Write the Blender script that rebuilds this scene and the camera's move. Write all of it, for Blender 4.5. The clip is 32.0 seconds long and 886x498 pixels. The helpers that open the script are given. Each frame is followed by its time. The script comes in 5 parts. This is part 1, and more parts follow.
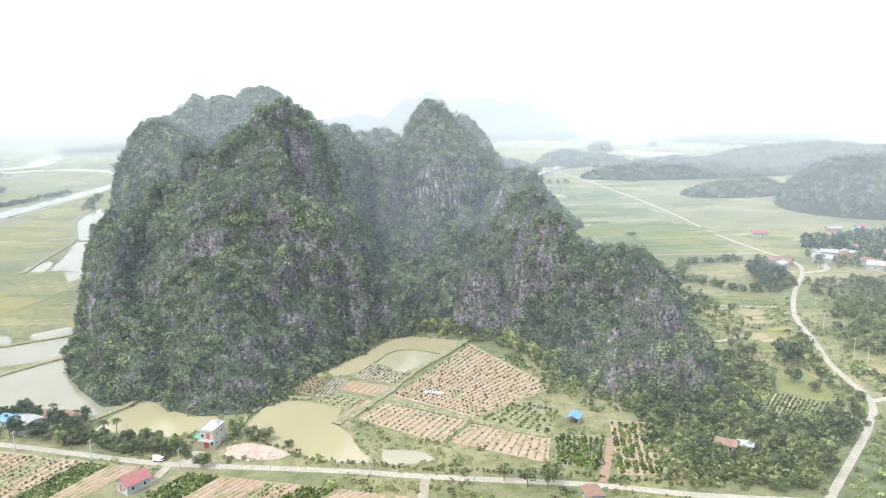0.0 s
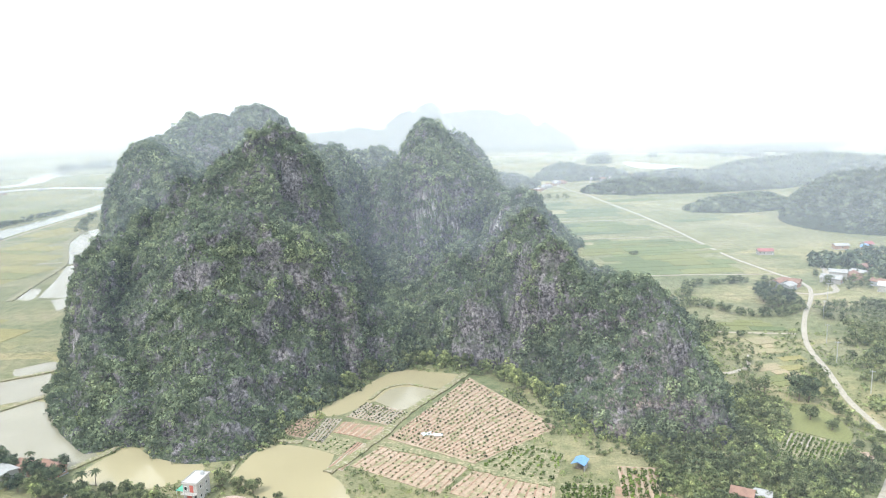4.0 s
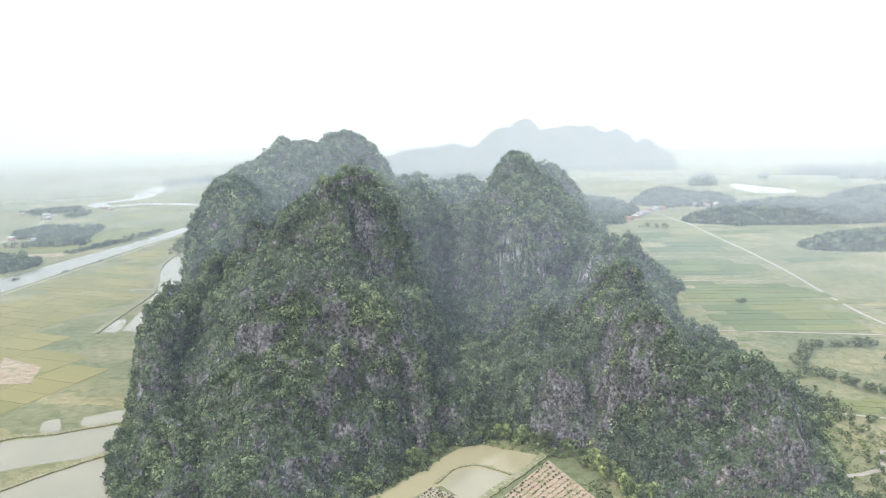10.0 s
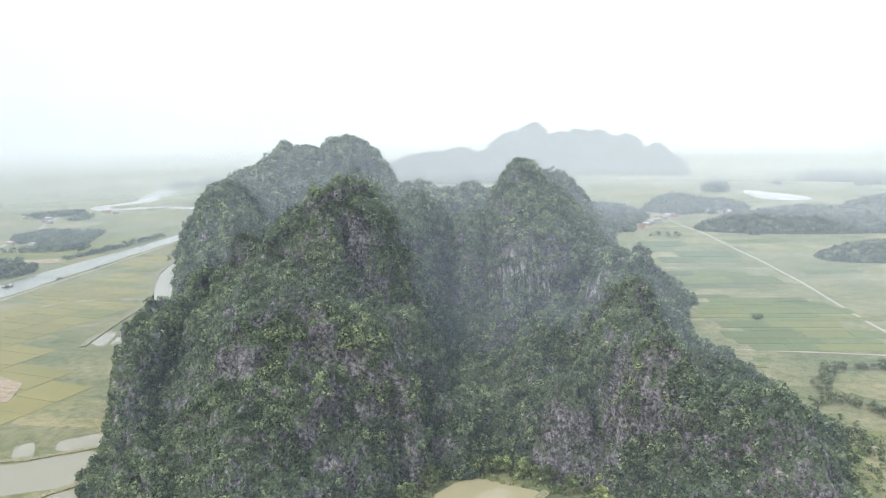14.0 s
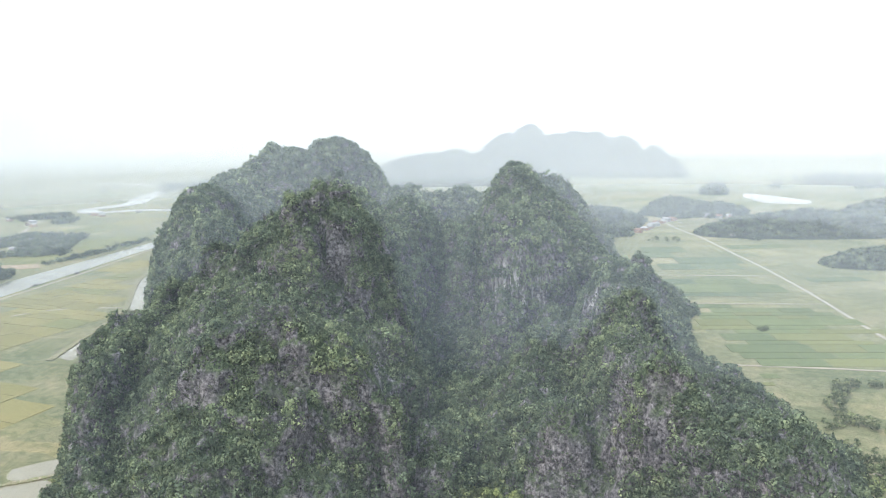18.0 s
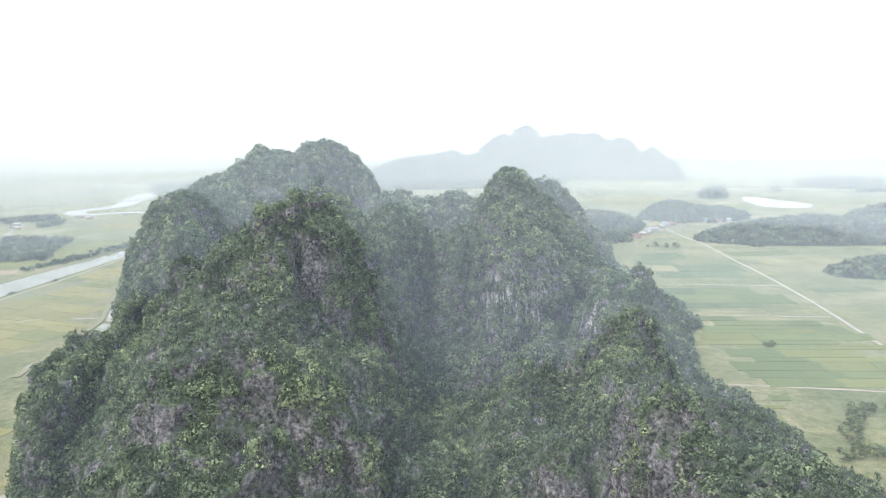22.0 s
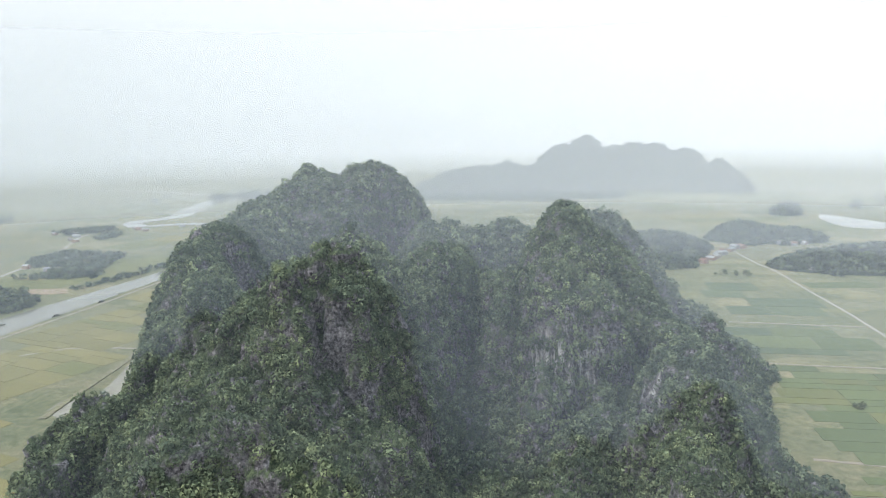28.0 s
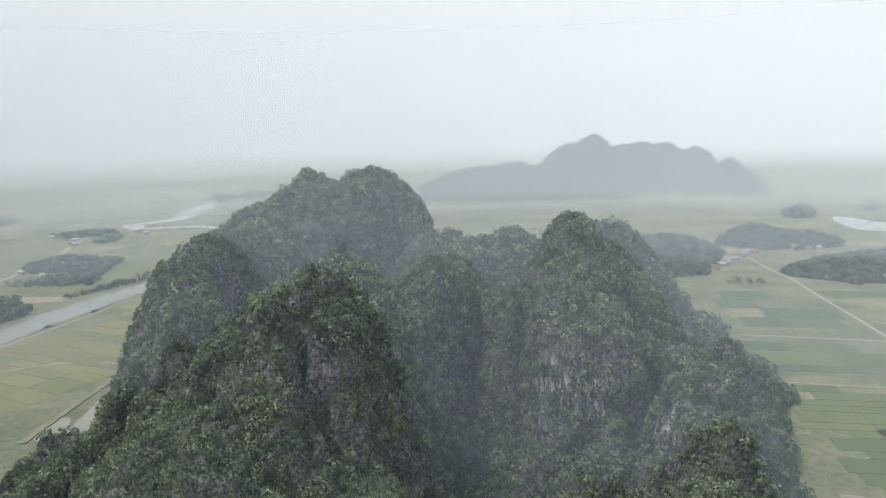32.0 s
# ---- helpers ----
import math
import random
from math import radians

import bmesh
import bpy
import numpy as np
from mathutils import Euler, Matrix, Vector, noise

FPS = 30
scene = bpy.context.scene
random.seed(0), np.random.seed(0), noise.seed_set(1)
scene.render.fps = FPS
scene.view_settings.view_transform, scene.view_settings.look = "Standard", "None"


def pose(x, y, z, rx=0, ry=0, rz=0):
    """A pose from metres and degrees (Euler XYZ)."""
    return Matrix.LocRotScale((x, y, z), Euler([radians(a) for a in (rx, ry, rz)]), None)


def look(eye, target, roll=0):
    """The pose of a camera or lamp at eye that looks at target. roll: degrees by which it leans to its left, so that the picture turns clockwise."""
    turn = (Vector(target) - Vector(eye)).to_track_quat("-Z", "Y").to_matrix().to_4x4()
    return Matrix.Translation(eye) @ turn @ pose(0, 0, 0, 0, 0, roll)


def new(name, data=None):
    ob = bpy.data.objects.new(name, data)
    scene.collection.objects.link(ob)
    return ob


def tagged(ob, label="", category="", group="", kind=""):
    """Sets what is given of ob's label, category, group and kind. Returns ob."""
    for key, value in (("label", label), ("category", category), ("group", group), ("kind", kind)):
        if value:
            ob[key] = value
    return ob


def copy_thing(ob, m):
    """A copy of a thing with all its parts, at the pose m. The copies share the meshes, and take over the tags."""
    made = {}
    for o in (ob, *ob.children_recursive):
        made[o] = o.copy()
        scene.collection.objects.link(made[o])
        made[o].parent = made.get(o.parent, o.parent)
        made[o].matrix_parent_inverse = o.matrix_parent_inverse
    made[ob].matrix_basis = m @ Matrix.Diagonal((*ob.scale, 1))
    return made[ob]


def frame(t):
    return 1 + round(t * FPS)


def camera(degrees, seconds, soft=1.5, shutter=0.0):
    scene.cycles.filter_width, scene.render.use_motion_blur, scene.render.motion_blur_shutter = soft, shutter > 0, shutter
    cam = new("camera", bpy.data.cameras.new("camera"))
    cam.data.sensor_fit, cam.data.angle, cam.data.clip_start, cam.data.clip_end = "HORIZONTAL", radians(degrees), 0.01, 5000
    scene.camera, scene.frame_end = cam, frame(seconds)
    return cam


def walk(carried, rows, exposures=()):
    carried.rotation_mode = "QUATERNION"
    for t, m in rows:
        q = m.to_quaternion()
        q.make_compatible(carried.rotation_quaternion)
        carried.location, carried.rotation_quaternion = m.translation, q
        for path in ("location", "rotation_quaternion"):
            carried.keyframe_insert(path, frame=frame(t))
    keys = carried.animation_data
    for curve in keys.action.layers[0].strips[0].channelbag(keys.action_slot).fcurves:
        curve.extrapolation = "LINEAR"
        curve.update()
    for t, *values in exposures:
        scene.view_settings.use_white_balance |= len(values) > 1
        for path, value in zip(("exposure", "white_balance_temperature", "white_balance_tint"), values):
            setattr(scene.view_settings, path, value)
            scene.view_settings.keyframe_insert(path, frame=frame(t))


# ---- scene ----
cam = camera(63.6, 32.0, soft=1.0)
PATH = [
    (0, -0.00, 0.00, 100.00, 78.20, 1.30, -0.00),
    (1, 0.22, 2.33, 100.34, 78.45, 1.47, -0.01),
    (2, 0.45, 5.17, 101.35, 78.57, 1.61, -0.05),
    (3, 0.69, 8.78, 103.26, 78.76, 1.71, -0.10),
    (3.5, 0.85, 10.76, 104.37, 78.89, 1.76, -0.11),
    (5.5, 2.60, 19.97, 109.13, 79.26, 1.98, -0.22),
    (6, 3.05, 22.38, 110.36, 79.36, 2.00, -0.24),
    (7, 3.96, 27.21, 112.87, 79.51, 2.00, 0.16),
    (7.5, 4.45, 29.64, 114.15, 79.67, 1.98, 2.70),
    (8, 4.97, 32.10, 115.43, 79.75, 1.89, 3.37),
    (8.5, 5.47, 34.60, 116.70, 79.81, 1.87, 3.89),
    (9, 5.91, 37.16, 117.94, 79.87, 1.87, 4.61),
    (9.5, 6.29, 39.76, 119.12, 79.89, 1.87, 4.64),
    (10, 6.66, 42.37, 120.17, 80.03, 1.80, 7.54),
    (10.5, 7.04, 44.94, 121.03, 80.10, 1.73, 8.53),
    (11, 7.39, 47.44, 121.68, 80.12, 1.72, 8.49),
    (12, 8.01, 52.14, 122.30, 80.11, 1.70, 8.45),
    (13, 8.45, 57.00, 122.34, 80.22, 1.66, 8.41),
    (14, 8.62, 62.71, 122.18, 80.25, 1.60, 8.34),
    (14.5, 8.68, 65.63, 122.08, 80.27, 1.60, 8.31),
    (16.5, 9.07, 76.90, 122.06, 80.35, 1.51, 8.17),
    (17, 9.15, 79.68, 122.08, 80.35, 1.51, 8.12),
    (18, 9.22, 85.21, 122.14, 80.37, 1.47, 8.05),
    (19, 9.27, 90.78, 122.18, 80.41, 1.43, 7.98),
    (20, 9.44, 96.42, 122.27, 80.42, 1.42, 7.91),
    (21, 9.72, 102.18, 122.73, 80.37, 1.39, 7.87),
    (22, 10.13, 108.05, 124.07, 80.38, 1.32, 7.84),
    (23, 10.49, 113.89, 126.14, 80.45, 1.35, 7.80),
    (24, 10.67, 119.63, 128.50, 80.52, 1.40, 7.80),
    (24.5, 10.73, 122.50, 129.73, 80.55, 1.37, 8.22),
    (25, 10.79, 125.40, 130.99, 80.58, 1.35, 8.89),
    (25.5, 10.86, 128.30, 132.24, 80.60, 1.34, 9.65),
    (27.5, 10.82, 139.74, 136.92, 80.70, 1.33, 10.03),
    (28, 10.80, 142.62, 138.12, 80.76, 1.30, 12.52),
    (28.5, 10.81, 145.47, 139.28, 80.77, 1.25, 13.21),
    (29, 10.84, 148.27, 140.36, 80.78, 1.25, 13.20),
    (30, 10.80, 153.71, 142.11, 80.78, 1.33, 13.17),
    (31, 10.48, 158.94, 143.11, 80.64, 1.37, 13.13),
    (32, 10.01, 164.06, 143.70, 80.54, 1.44, 13.09),
]
walk(cam, [(t, pose(x, y, z, rx, ry, rz)) for t, x, y, z, rx, ry, rz in PATH],
     exposures=[(0.0, 0.56), (8.0, 0.48), (12.0, 0.12), (16.0, 0.18), (22.0, 0.34), (26.0, 0.06), (32.0, -0.42)])

# ---------------------------------------------------------------- sky and sun
world = bpy.data.worlds.new("overcast_sky")
scene.world = world
world.use_nodes = True
wn, wl = world.node_tree.nodes, world.node_tree.links
wn.clear()
sky = wn.new("ShaderNodeTexSky")
sky.sky_type, sky.sun_disc = "NISHITA", False
sky.sun_elevation, sky.sun_rotation = radians(56), radians(227)
sky.air_density, sky.dust_density = 1.0, 4.0
coord = wn.new("ShaderNodeTexCoord")
split = wn.new("ShaderNodeSeparateXYZ")
ramp = wn.new("ShaderNodeValToRGB")
wl.new(coord.outputs["Generated"], split.inputs[0])
wl.new(split.outputs["Z"], ramp.inputs[0])
for e, (p, c) in zip((ramp.color_ramp.elements[0], ramp.color_ramp.elements[1]),
                     ((0.0, (0.70, 0.715, 0.73, 1)), (0.35, (0.92, 0.945, 0.97, 1)))):
    e.position, e.color = p, c
top = ramp.color_ramp.elements.new(1.0)
top.color = (0.60, 0.83, 1.0, 1)
cloud = wn.new("ShaderNodeBackground")
cloud.inputs["Strength"].default_value = 1.5
clear = wn.new("ShaderNodeBackground")
clear.inputs["Strength"].default_value = 0.08
both = wn.new("ShaderNodeMixShader")
both.inputs[0].default_value = 0.9
wout = wn.new("ShaderNodeOutputWorld")
wl.new(ramp.outputs[0], cloud.inputs["Color"])
wl.new(sky.outputs[0], clear.inputs["Color"])
wl.new(clear.outputs[0], both.inputs[1])
wl.new(cloud.outputs[0], both.inputs[2])
wl.new(both.outputs[0], wout.inputs[0])

sun_data = bpy.data.lights.new("sun", "SUN")
sun_data.energy, sun_data.angle, sun_data.color = 2.6, radians(9), (1.0, 0.97, 0.94)
sun = new("sun", sun_data)
sun.matrix_world = look((0, 0, 300), (80, 75, 140))

# ---------------------------------------------------------------- materials
def material(name, base, rough=0.9):
    """A node material with its Principled shader and a helper to add nodes."""
    m = bpy.data.materials.new(name)
    m.use_nodes = True
    p = m.node_tree.nodes["Principled BSDF"]
    p.inputs["Base Color"].default_value = (*base, 1)
    p.inputs["Roughness"].default_value = rough
    p.inputs["Specular IOR Level"].default_value = 0.4
    return m


def node(m, kind, **values):
    n = m.node_tree.nodes.new(kind)
    for key, value in values.items():
        n.inputs[key].default_value = value
    return n


def link(m, a, b):
    m.node_tree.links.new(a, b)


def ramp_node(m, fac, *stops):
    r = m.node_tree.nodes.new("ShaderNodeValToRGB")
    els = r.color_ramp.elements
    while len(els) < len(stops):
        els.new(0.5)
    for e, (p, c) in zip(els, stops):
        e.position, e.color = p, ((*c, 1) if len(c) == 3 else c)
    link(m, fac, r.inputs[0])
    return r.outputs[0]


def noise_out(m, scale, detail=4.0, rough=0.6, stretch=None, offset=0.0):
    """Noise in world metres: scale is features per metre."""
    g = m.node_tree.nodes.new("ShaderNodeNewGeometry")
    mp = node(m, "ShaderNodeMapping")
    link(m, g.outputs["Position"], mp.inputs["Vector"])
    mp.inputs["Scale"].default_value = stretch or (1, 1, 1)
    mp.inputs["Location"].default_value = (offset, offset * 0.7, 0)
    n = node(m, "ShaderNodeTexNoise", Scale=scale, Detail=detail, Roughness=rough)
    link(m, mp.outputs[0], n.inputs["Vector"])
    return n.outputs["Fac"]


def mix_color(m, fac, a, b, blend="MIX"):
    n = m.node_tree.nodes.new("ShaderNodeMix")
    n.data_type, n.blend_type = "RGBA", blend
    for value, socket in ((fac, n.inputs[0]), (a, n.inputs[6]), (b, n.inputs[7])):
        if hasattr(value, "links"):
            link(m, value, socket)
        elif isinstance(value, (int, float)):
            socket.default_value = value
        else:
            socket.default_value = (*value, 1)
    return n.outputs[2]


def bump(m, fac, strength, distance):
    b = node(m, "ShaderNodeBump", Strength=strength, Distance=distance)
    link(m, fac, b.inputs["Height"])
    link(m, b.outputs[0], m.node_tree.nodes["Principled BSDF"].inputs["Normal"])


def base_from(m, out):
    link(m, out, m.node_tree.nodes["Principled BSDF"].inputs["Base Color"])


def mottled(name, c1, c2, scale, rough=0.9, c3=None, fine=6.0, bump_size=0.1):
    """Two tones in large patches and a fine grain over them."""
    m = material(name, c1, rough)
    big = ramp_node(m, noise_out(m, scale), (0.35, c1), (0.65, c2))
    if c3:
        big = mix_color(m, ramp_node(m, noise_out(m, scale * 3.7, offset=31), (0.5, (0, 0, 0)), (0.62, (1, 1, 1))), big, c3)
    grain = noise_out(m, scale * fine, 5.0, 0.7)
    out = mix_color(m, 1.0, big, ramp_node(m, grain, (0.3, (0.72, 0.72, 0.72)), (0.7, (1.18, 1.18, 1.18))), "MULTIPLY")
    base_from(m, out)
    bump(m, grain, 0.5, bump_size)
    return m


def by_object(m, amount):
    """Vary a material's brightness from object to object."""
    p = m.node_tree.nodes["Principled BSDF"].inputs["Base Color"]
    src = p.links[0].from_socket
    info = m.node_tree.nodes.new("ShaderNodeObjectInfo")
    r = ramp_node(m, info.outputs["Random"], (0.0, (1 - amount, 1 - amount * 0.8, 1 - amount)), (1.0, (1 + amount, 1 + amount * 0.8, 1 + amount * 0.6)))
    base_from(m, mix_color(m, 1.0, src, r, "MULTIPLY"))
    return m


def build_grass():
    """The plain: grass, weeds and worn earth, with a patchwork of old field plots."""
    m = material("grassy_plain", (0.2, 0.22, 0.1), 0.85)
    big = ramp_node(m, noise_out(m, 0.02, 5), (0.32, (0.155, 0.168, 0.085)), (0.5, (0.215, 0.205, 0.11)), (0.68, (0.285, 0.25, 0.155)))
    g_ = m.node_tree.nodes.new("ShaderNodeNewGeometry")
    mp = node(m, "ShaderNodeMapping")
    mp.inputs["Scale"].default_value = (1.0, 2.1, 1.0)
    link(m, g_.outputs["Position"], mp.inputs["Vector"])
    vor = node(m, "ShaderNodeTexVoronoi", Scale=0.014)
    vor.distance = "MANHATTAN"
    link(m, mp.outputs[0], vor.inputs["Vector"])
    tone = m.node_tree.nodes.new("ShaderNodeSeparateXYZ")
    link(m, vor.outputs["Color"], tone.inputs[0])
    plots = mix_color(m, 1.0, big, ramp_node(m, tone.outputs[0], (0.0, (0.80, 0.86, 0.78)), (0.5, (1, 1, 1)), (1.0, (1.22, 1.14, 1.05))), "MULTIPLY")
    weeds = ramp_node(m, noise_out(m, 0.22, 5, 0.7, offset=12), (0.40, (0.72, 0.78, 0.70)), (0.52, (1.0, 1.0, 1.0)), (0.66, (1.2, 1.15, 1.12)))
    out = mix_color(m, 1.0, plots, weeds, "MULTIPLY")
    earth = ramp_node(m, noise_out(m, 0.09, 6, 0.7, offset=40), (0.62, (0, 0, 0)), (0.72, (0.55, 0.55, 0.55)))
    out = mix_color(m, earth, out, (0.30, 0.25, 0.16))
    fine = noise_out(m, 1.4, 5, 0.75)
    out = mix_color(m, 1.0, out, ramp_node(m, fine, (0.3, (0.65, 0.68, 0.62)), (0.7, (1.25, 1.22, 1.2))), "MULTIPLY")
    base_from(m, out)
    bump(m, fine, 0.7, 0.5)
    return m


GRASS = build_grass()
SOIL_TAN = mottled("tilled_soil_tan", (0.36, 0.26, 0.178), (0.41, 0.305, 0.22), 0.06, c3=(0.25, 0.23, 0.12), fine=12)
SOIL_PALE = mottled("dug_soil_pale", (0.42, 0.31, 0.25), (0.50, 0.39, 0.32), 0.3, c3=(0.36, 0.25, 0.19), fine=8)
SOIL_RED = mottled("tilled_soil_red", (0.32, 0.195, 0.13), (0.37, 0.24, 0.165), 0.08, c3=(0.26, 0.21, 0.12), fine=12)
CONCRETE = mottled("road_concrete", (0.35, 0.305, 0.24), (0.405, 0.36, 0.29), 0.15, 0.85, fine=8, bump_size=0.02)
DIRT = mottled("dirt_track", (0.33, 0.27, 0.20), (0.39, 0.33, 0.25), 0.1, fine=10)


def water(name, c):
    m = material(name, c, 0.12)
    p = m.node_tree.nodes["Principled BSDF"]
    p.inputs["Specular IOR Level"].default_value = 0.5
    base_from(m, ramp_node(m, noise_out(m, 0.03, 3), (0.3, tuple(0.9 * v for v in c)), (0.7, tuple(1.08 * v for v in c))))
    bump(m, noise_out(m, 1.2, 3), 0.05, 0.05)
    return m


WATER_GREEN = water("pond_water_green", (0.36, 0.305, 0.18))
WATER_PALE = water("pond_water_pale", (0.27, 0.245, 0.175))
WATER_TAN = water("pond_water_tan", (0.34, 0.30, 0.205))
WATER_RIVER = water("river_water", (0.20, 0.19, 0.15))

ROCK = material("limestone", (0.2, 0.2, 0.2), 0.95)


def near_spot(m, spot, radius):
    """1 at a place on the cliff, fading to 0 at that distance."""
    g_ = m.node_tree.nodes.new("ShaderNodeNewGeometry")
    d = m.node_tree.nodes.new("ShaderNodeVectorMath")
    d.operation = "DISTANCE"
    link(m, g_.outputs["Position"], d.inputs[0])
    d.inputs[1].default_value = spot
    r = node(m, "ShaderNodeMapRange")
    for key, value in (("From Min", radius * 0.35), ("From Max", radius), ("To Min", 1.0), ("To Max", 0.0)):
        r.inputs[key].default_value = value
    link(m, d.outputs["Value"], r.inputs["Value"])
    return r.outputs[0]


def build_rock():
    """Weathered karst limestone: dark grey with cracks, pale washed streaks on the sheer faces, moss and grass on the ledges."""
    m = ROCK
    streak = noise_out(m, 0.45, 5, 0.75, (1, 1, 0.16))
    fine = noise_out(m, 0.75, 6, 0.72)
    mid = noise_out(m, 0.11, 5, 0.7, offset=20)
    g_ = m.node_tree.nodes.new("ShaderNodeNewGeometry")
    vor = node(m, "ShaderNodeTexVoronoi", Scale=0.55)
    vor.feature = "DISTANCE_TO_EDGE"
    warp = node(m, "ShaderNodeTexNoise", Scale=0.35, Detail=4.0)
    link(m, g_.outputs["Position"], warp.inputs["Vector"])
    bent = m.node_tree.nodes.new("ShaderNodeVectorMath")
    bent.operation = "MULTIPLY_ADD"
    link(m, warp.outputs["Color"], bent.inputs[0])
    bent.inputs[1].default_value = (9, 9, 9)
    link(m, g_.outputs["Position"], bent.inputs[2])
    link(m, bent.outputs[0], vor.inputs["Vector"])
    rock = ramp_node(m, fine, (0.40, (0.03, 0.028, 0.032)), (0.48, (0.13, 0.123, 0.135)), (0.55, (0.22, 0.209, 0.226)), (0.64, (0.34, 0.325, 0.343)))
    rock = mix_color(m, 1.0, rock, ramp_node(m, mid, (0.3, (0.62, 0.64, 0.66)), (0.7, (1.3, 1.26, 1.2))), "MULTIPLY")
    rock = mix_color(m, ramp_node(m, vor.outputs["Distance"], (0.0, (0.5, 0.5, 0.5)), (0.06, (0, 0, 0))), rock, (0.03, 0.03, 0.035))
    rock = mix_color(m, ramp_node(m, streak, (0.36, (0.7, 0.7, 0.7)), (0.50, (0, 0, 0))), rock, (0.06, 0.06, 0.066))
    rock = mix_color(m, 1.0, rock, ramp_node(m, g_.outputs["Random Per Island"], (0.0, (0.55, 0.55, 0.57)), (1.0, (1.05, 1.03, 1.02))), "MULTIPLY")
    xyz = m.node_tree.nodes.new("ShaderNodeSeparateXYZ")
    link(m, g_.outputs["Normal"], xyz.inputs[0])
    steep = ramp_node(m, xyz.outputs["Z"], (0.25, (1, 1, 1)), (0.5, (0, 0, 0)))
    worn = ramp_node(m, noise_out(m, 0.2, 4, 0.6, offset=31), (0.4, (0, 0, 0)), (0.6, (0.8, 0.8, 0.8)))
    rock = mix_color(m, mix_color(m, 1.0, near_spot(m, (62, 236, 22), 36), worn, "MULTIPLY"), rock, mix_color(m, 1.0, rock, (1.5, 1.25, 1.02), "MULTIPLY"))
    chalk = mix_color(m, 1.0, steep, ramp_node(m, streak, (0.49, (0, 0, 0)), (0.60, (1, 1, 1))), "MULTIPLY")
    spots = None
    for spot, radius in (((-4, 423, 42), 24), ((30, 404, 46), 12), ((-54, 350, 46), 10), ((-42, 298, 14), 14), ((-46, 311, 44), 9), ((-62, 245, 8), 8), ((-150, 300, 12), 10)):
        one = near_spot(m, spot, radius)
        if spots is None:
            spots = one
        else:
            mx = m.node_tree.nodes.new("ShaderNodeMath")
            mx.operation = "MAXIMUM"
            link(m, spots, mx.inputs[0])
            link(m, one, mx.inputs[1])
            spots = mx.outputs[0]
    chalk = mix_color(m, 1.0, chalk, spots, "MULTIPLY")
    rock = mix_color(m, chalk, rock, (0.55, 0.53, 0.50))
    green = ramp_node(m, noise_out(m, 0.9, 5, 0.7, offset=5), (0.38, (0.025, 0.036, 0.022)), (0.5, (0.06, 0.08, 0.046)), (0.62, (0.12, 0.15, 0.08)))
    flat = ramp_node(m, xyz.outputs["Z"], (0.25, (0, 0, 0)), (0.55, (1, 1, 1)))
    grow = mix_color(m, 1.0, flat, ramp_node(m, noise_out(m, 0.16, 6, 0.75, offset=9), (0.41, (0, 0, 0)), (0.49, (1, 1, 1))), "MULTIPLY")
    base_from(m, mix_color(m, grow, rock, green))
    m.node_tree.nodes["Principled BSDF"].inputs["Roughness"].default_value = 0.8
    m.node_tree.nodes["Principled BSDF"].inputs["Specular IOR Level"].default_value = 0.15
    bump(m, fine, 0.7, 0.9)


build_rock()

# ---------------------------------------------------------------- mesh helpers
def mesh_from(name, verts, faces, mats, smooth=False):
    me = bpy.data.meshes.new(name)
    me.from_pydata([tuple(v) for v in verts], [], [tuple(f) for f in faces])
    for mt in mats if isinstance(mats, (list, tuple)) else [mats]:
        me.materials.append(mt)
    if smooth:
        me.polygons.foreach_set("use_smooth", [True] * len(me.polygons))
    me.update()
    return me


def mesh_fast(name, verts, faces, mat, smooth=False):
    """A mesh from numpy arrays; all faces have the same number of corners."""
    verts, faces = np.asarray(verts, np.float32), np.asarray(faces, np.int32)
    me = bpy.data.meshes.new(name)
    n, k = faces.shape
    me.vertices.add(len(verts))
    me.vertices.foreach_set("co", verts.ravel())
    me.loops.add(n * k)
    me.loops.foreach_set("vertex_index", faces.ravel())
    me.polygons.add(n)
    me.polygons.foreach_set("loop_start", np.arange(0, n * k, k, dtype=np.int32))
    if smooth:
        me.polygons.foreach_set("use_smooth", np.ones(n, bool))
    me.materials.append(mat)
    me.update(calc_edges=True)
    return me


CLEAR = []


def sheet(name, outline, z, mat, thick=0.25):
    """A flat slab with that outline, its top at z; wild plants keep clear of it."""
    if abs(outline[0][0]) < 1000:
        CLEAR.append(list(outline))
    n = len(outline)
    verts = [(x, y, z) for x, y in outline] + [(x, y, z - thick) for x, y in outline]
    faces = [list(range(n))] + [[i, i + n, (i + 1) % n + n, (i + 1) % n] for i in range(n)]
    area = sum(outline[i][0] * outline[(i + 1) % n][1] - outline[(i + 1) % n][0] * outline[i][1] for i in range(n))
    if area < 0:
        faces = [f[::-1] for f in faces]
    return new(name, mesh_from(name, verts, faces, mat))


def smooth_line(points, step=6.0):
    """Catmull-Rom through the points, sampled about every step metres."""
    p = [np.array(q, float) for q in points]
    p = [2 * p[0] - p[1]] + p + [2 * p[-1] - p[-2]]
    out = []
    for a, b, c, d in zip(p, p[1:], p[2:], p[3:]):
        n = max(1, int(np.linalg.norm(c - b) / step))
        for i in range(n):
            t = i / n
            out.append(0.5 * (2 * b + (c - a) * t + (2 * a - 5 * b + 4 * c - d) * t * t + (3 * b - a - 3 * c + d) * t ** 3))
    out.append(p[-2])
    return np.array(out)


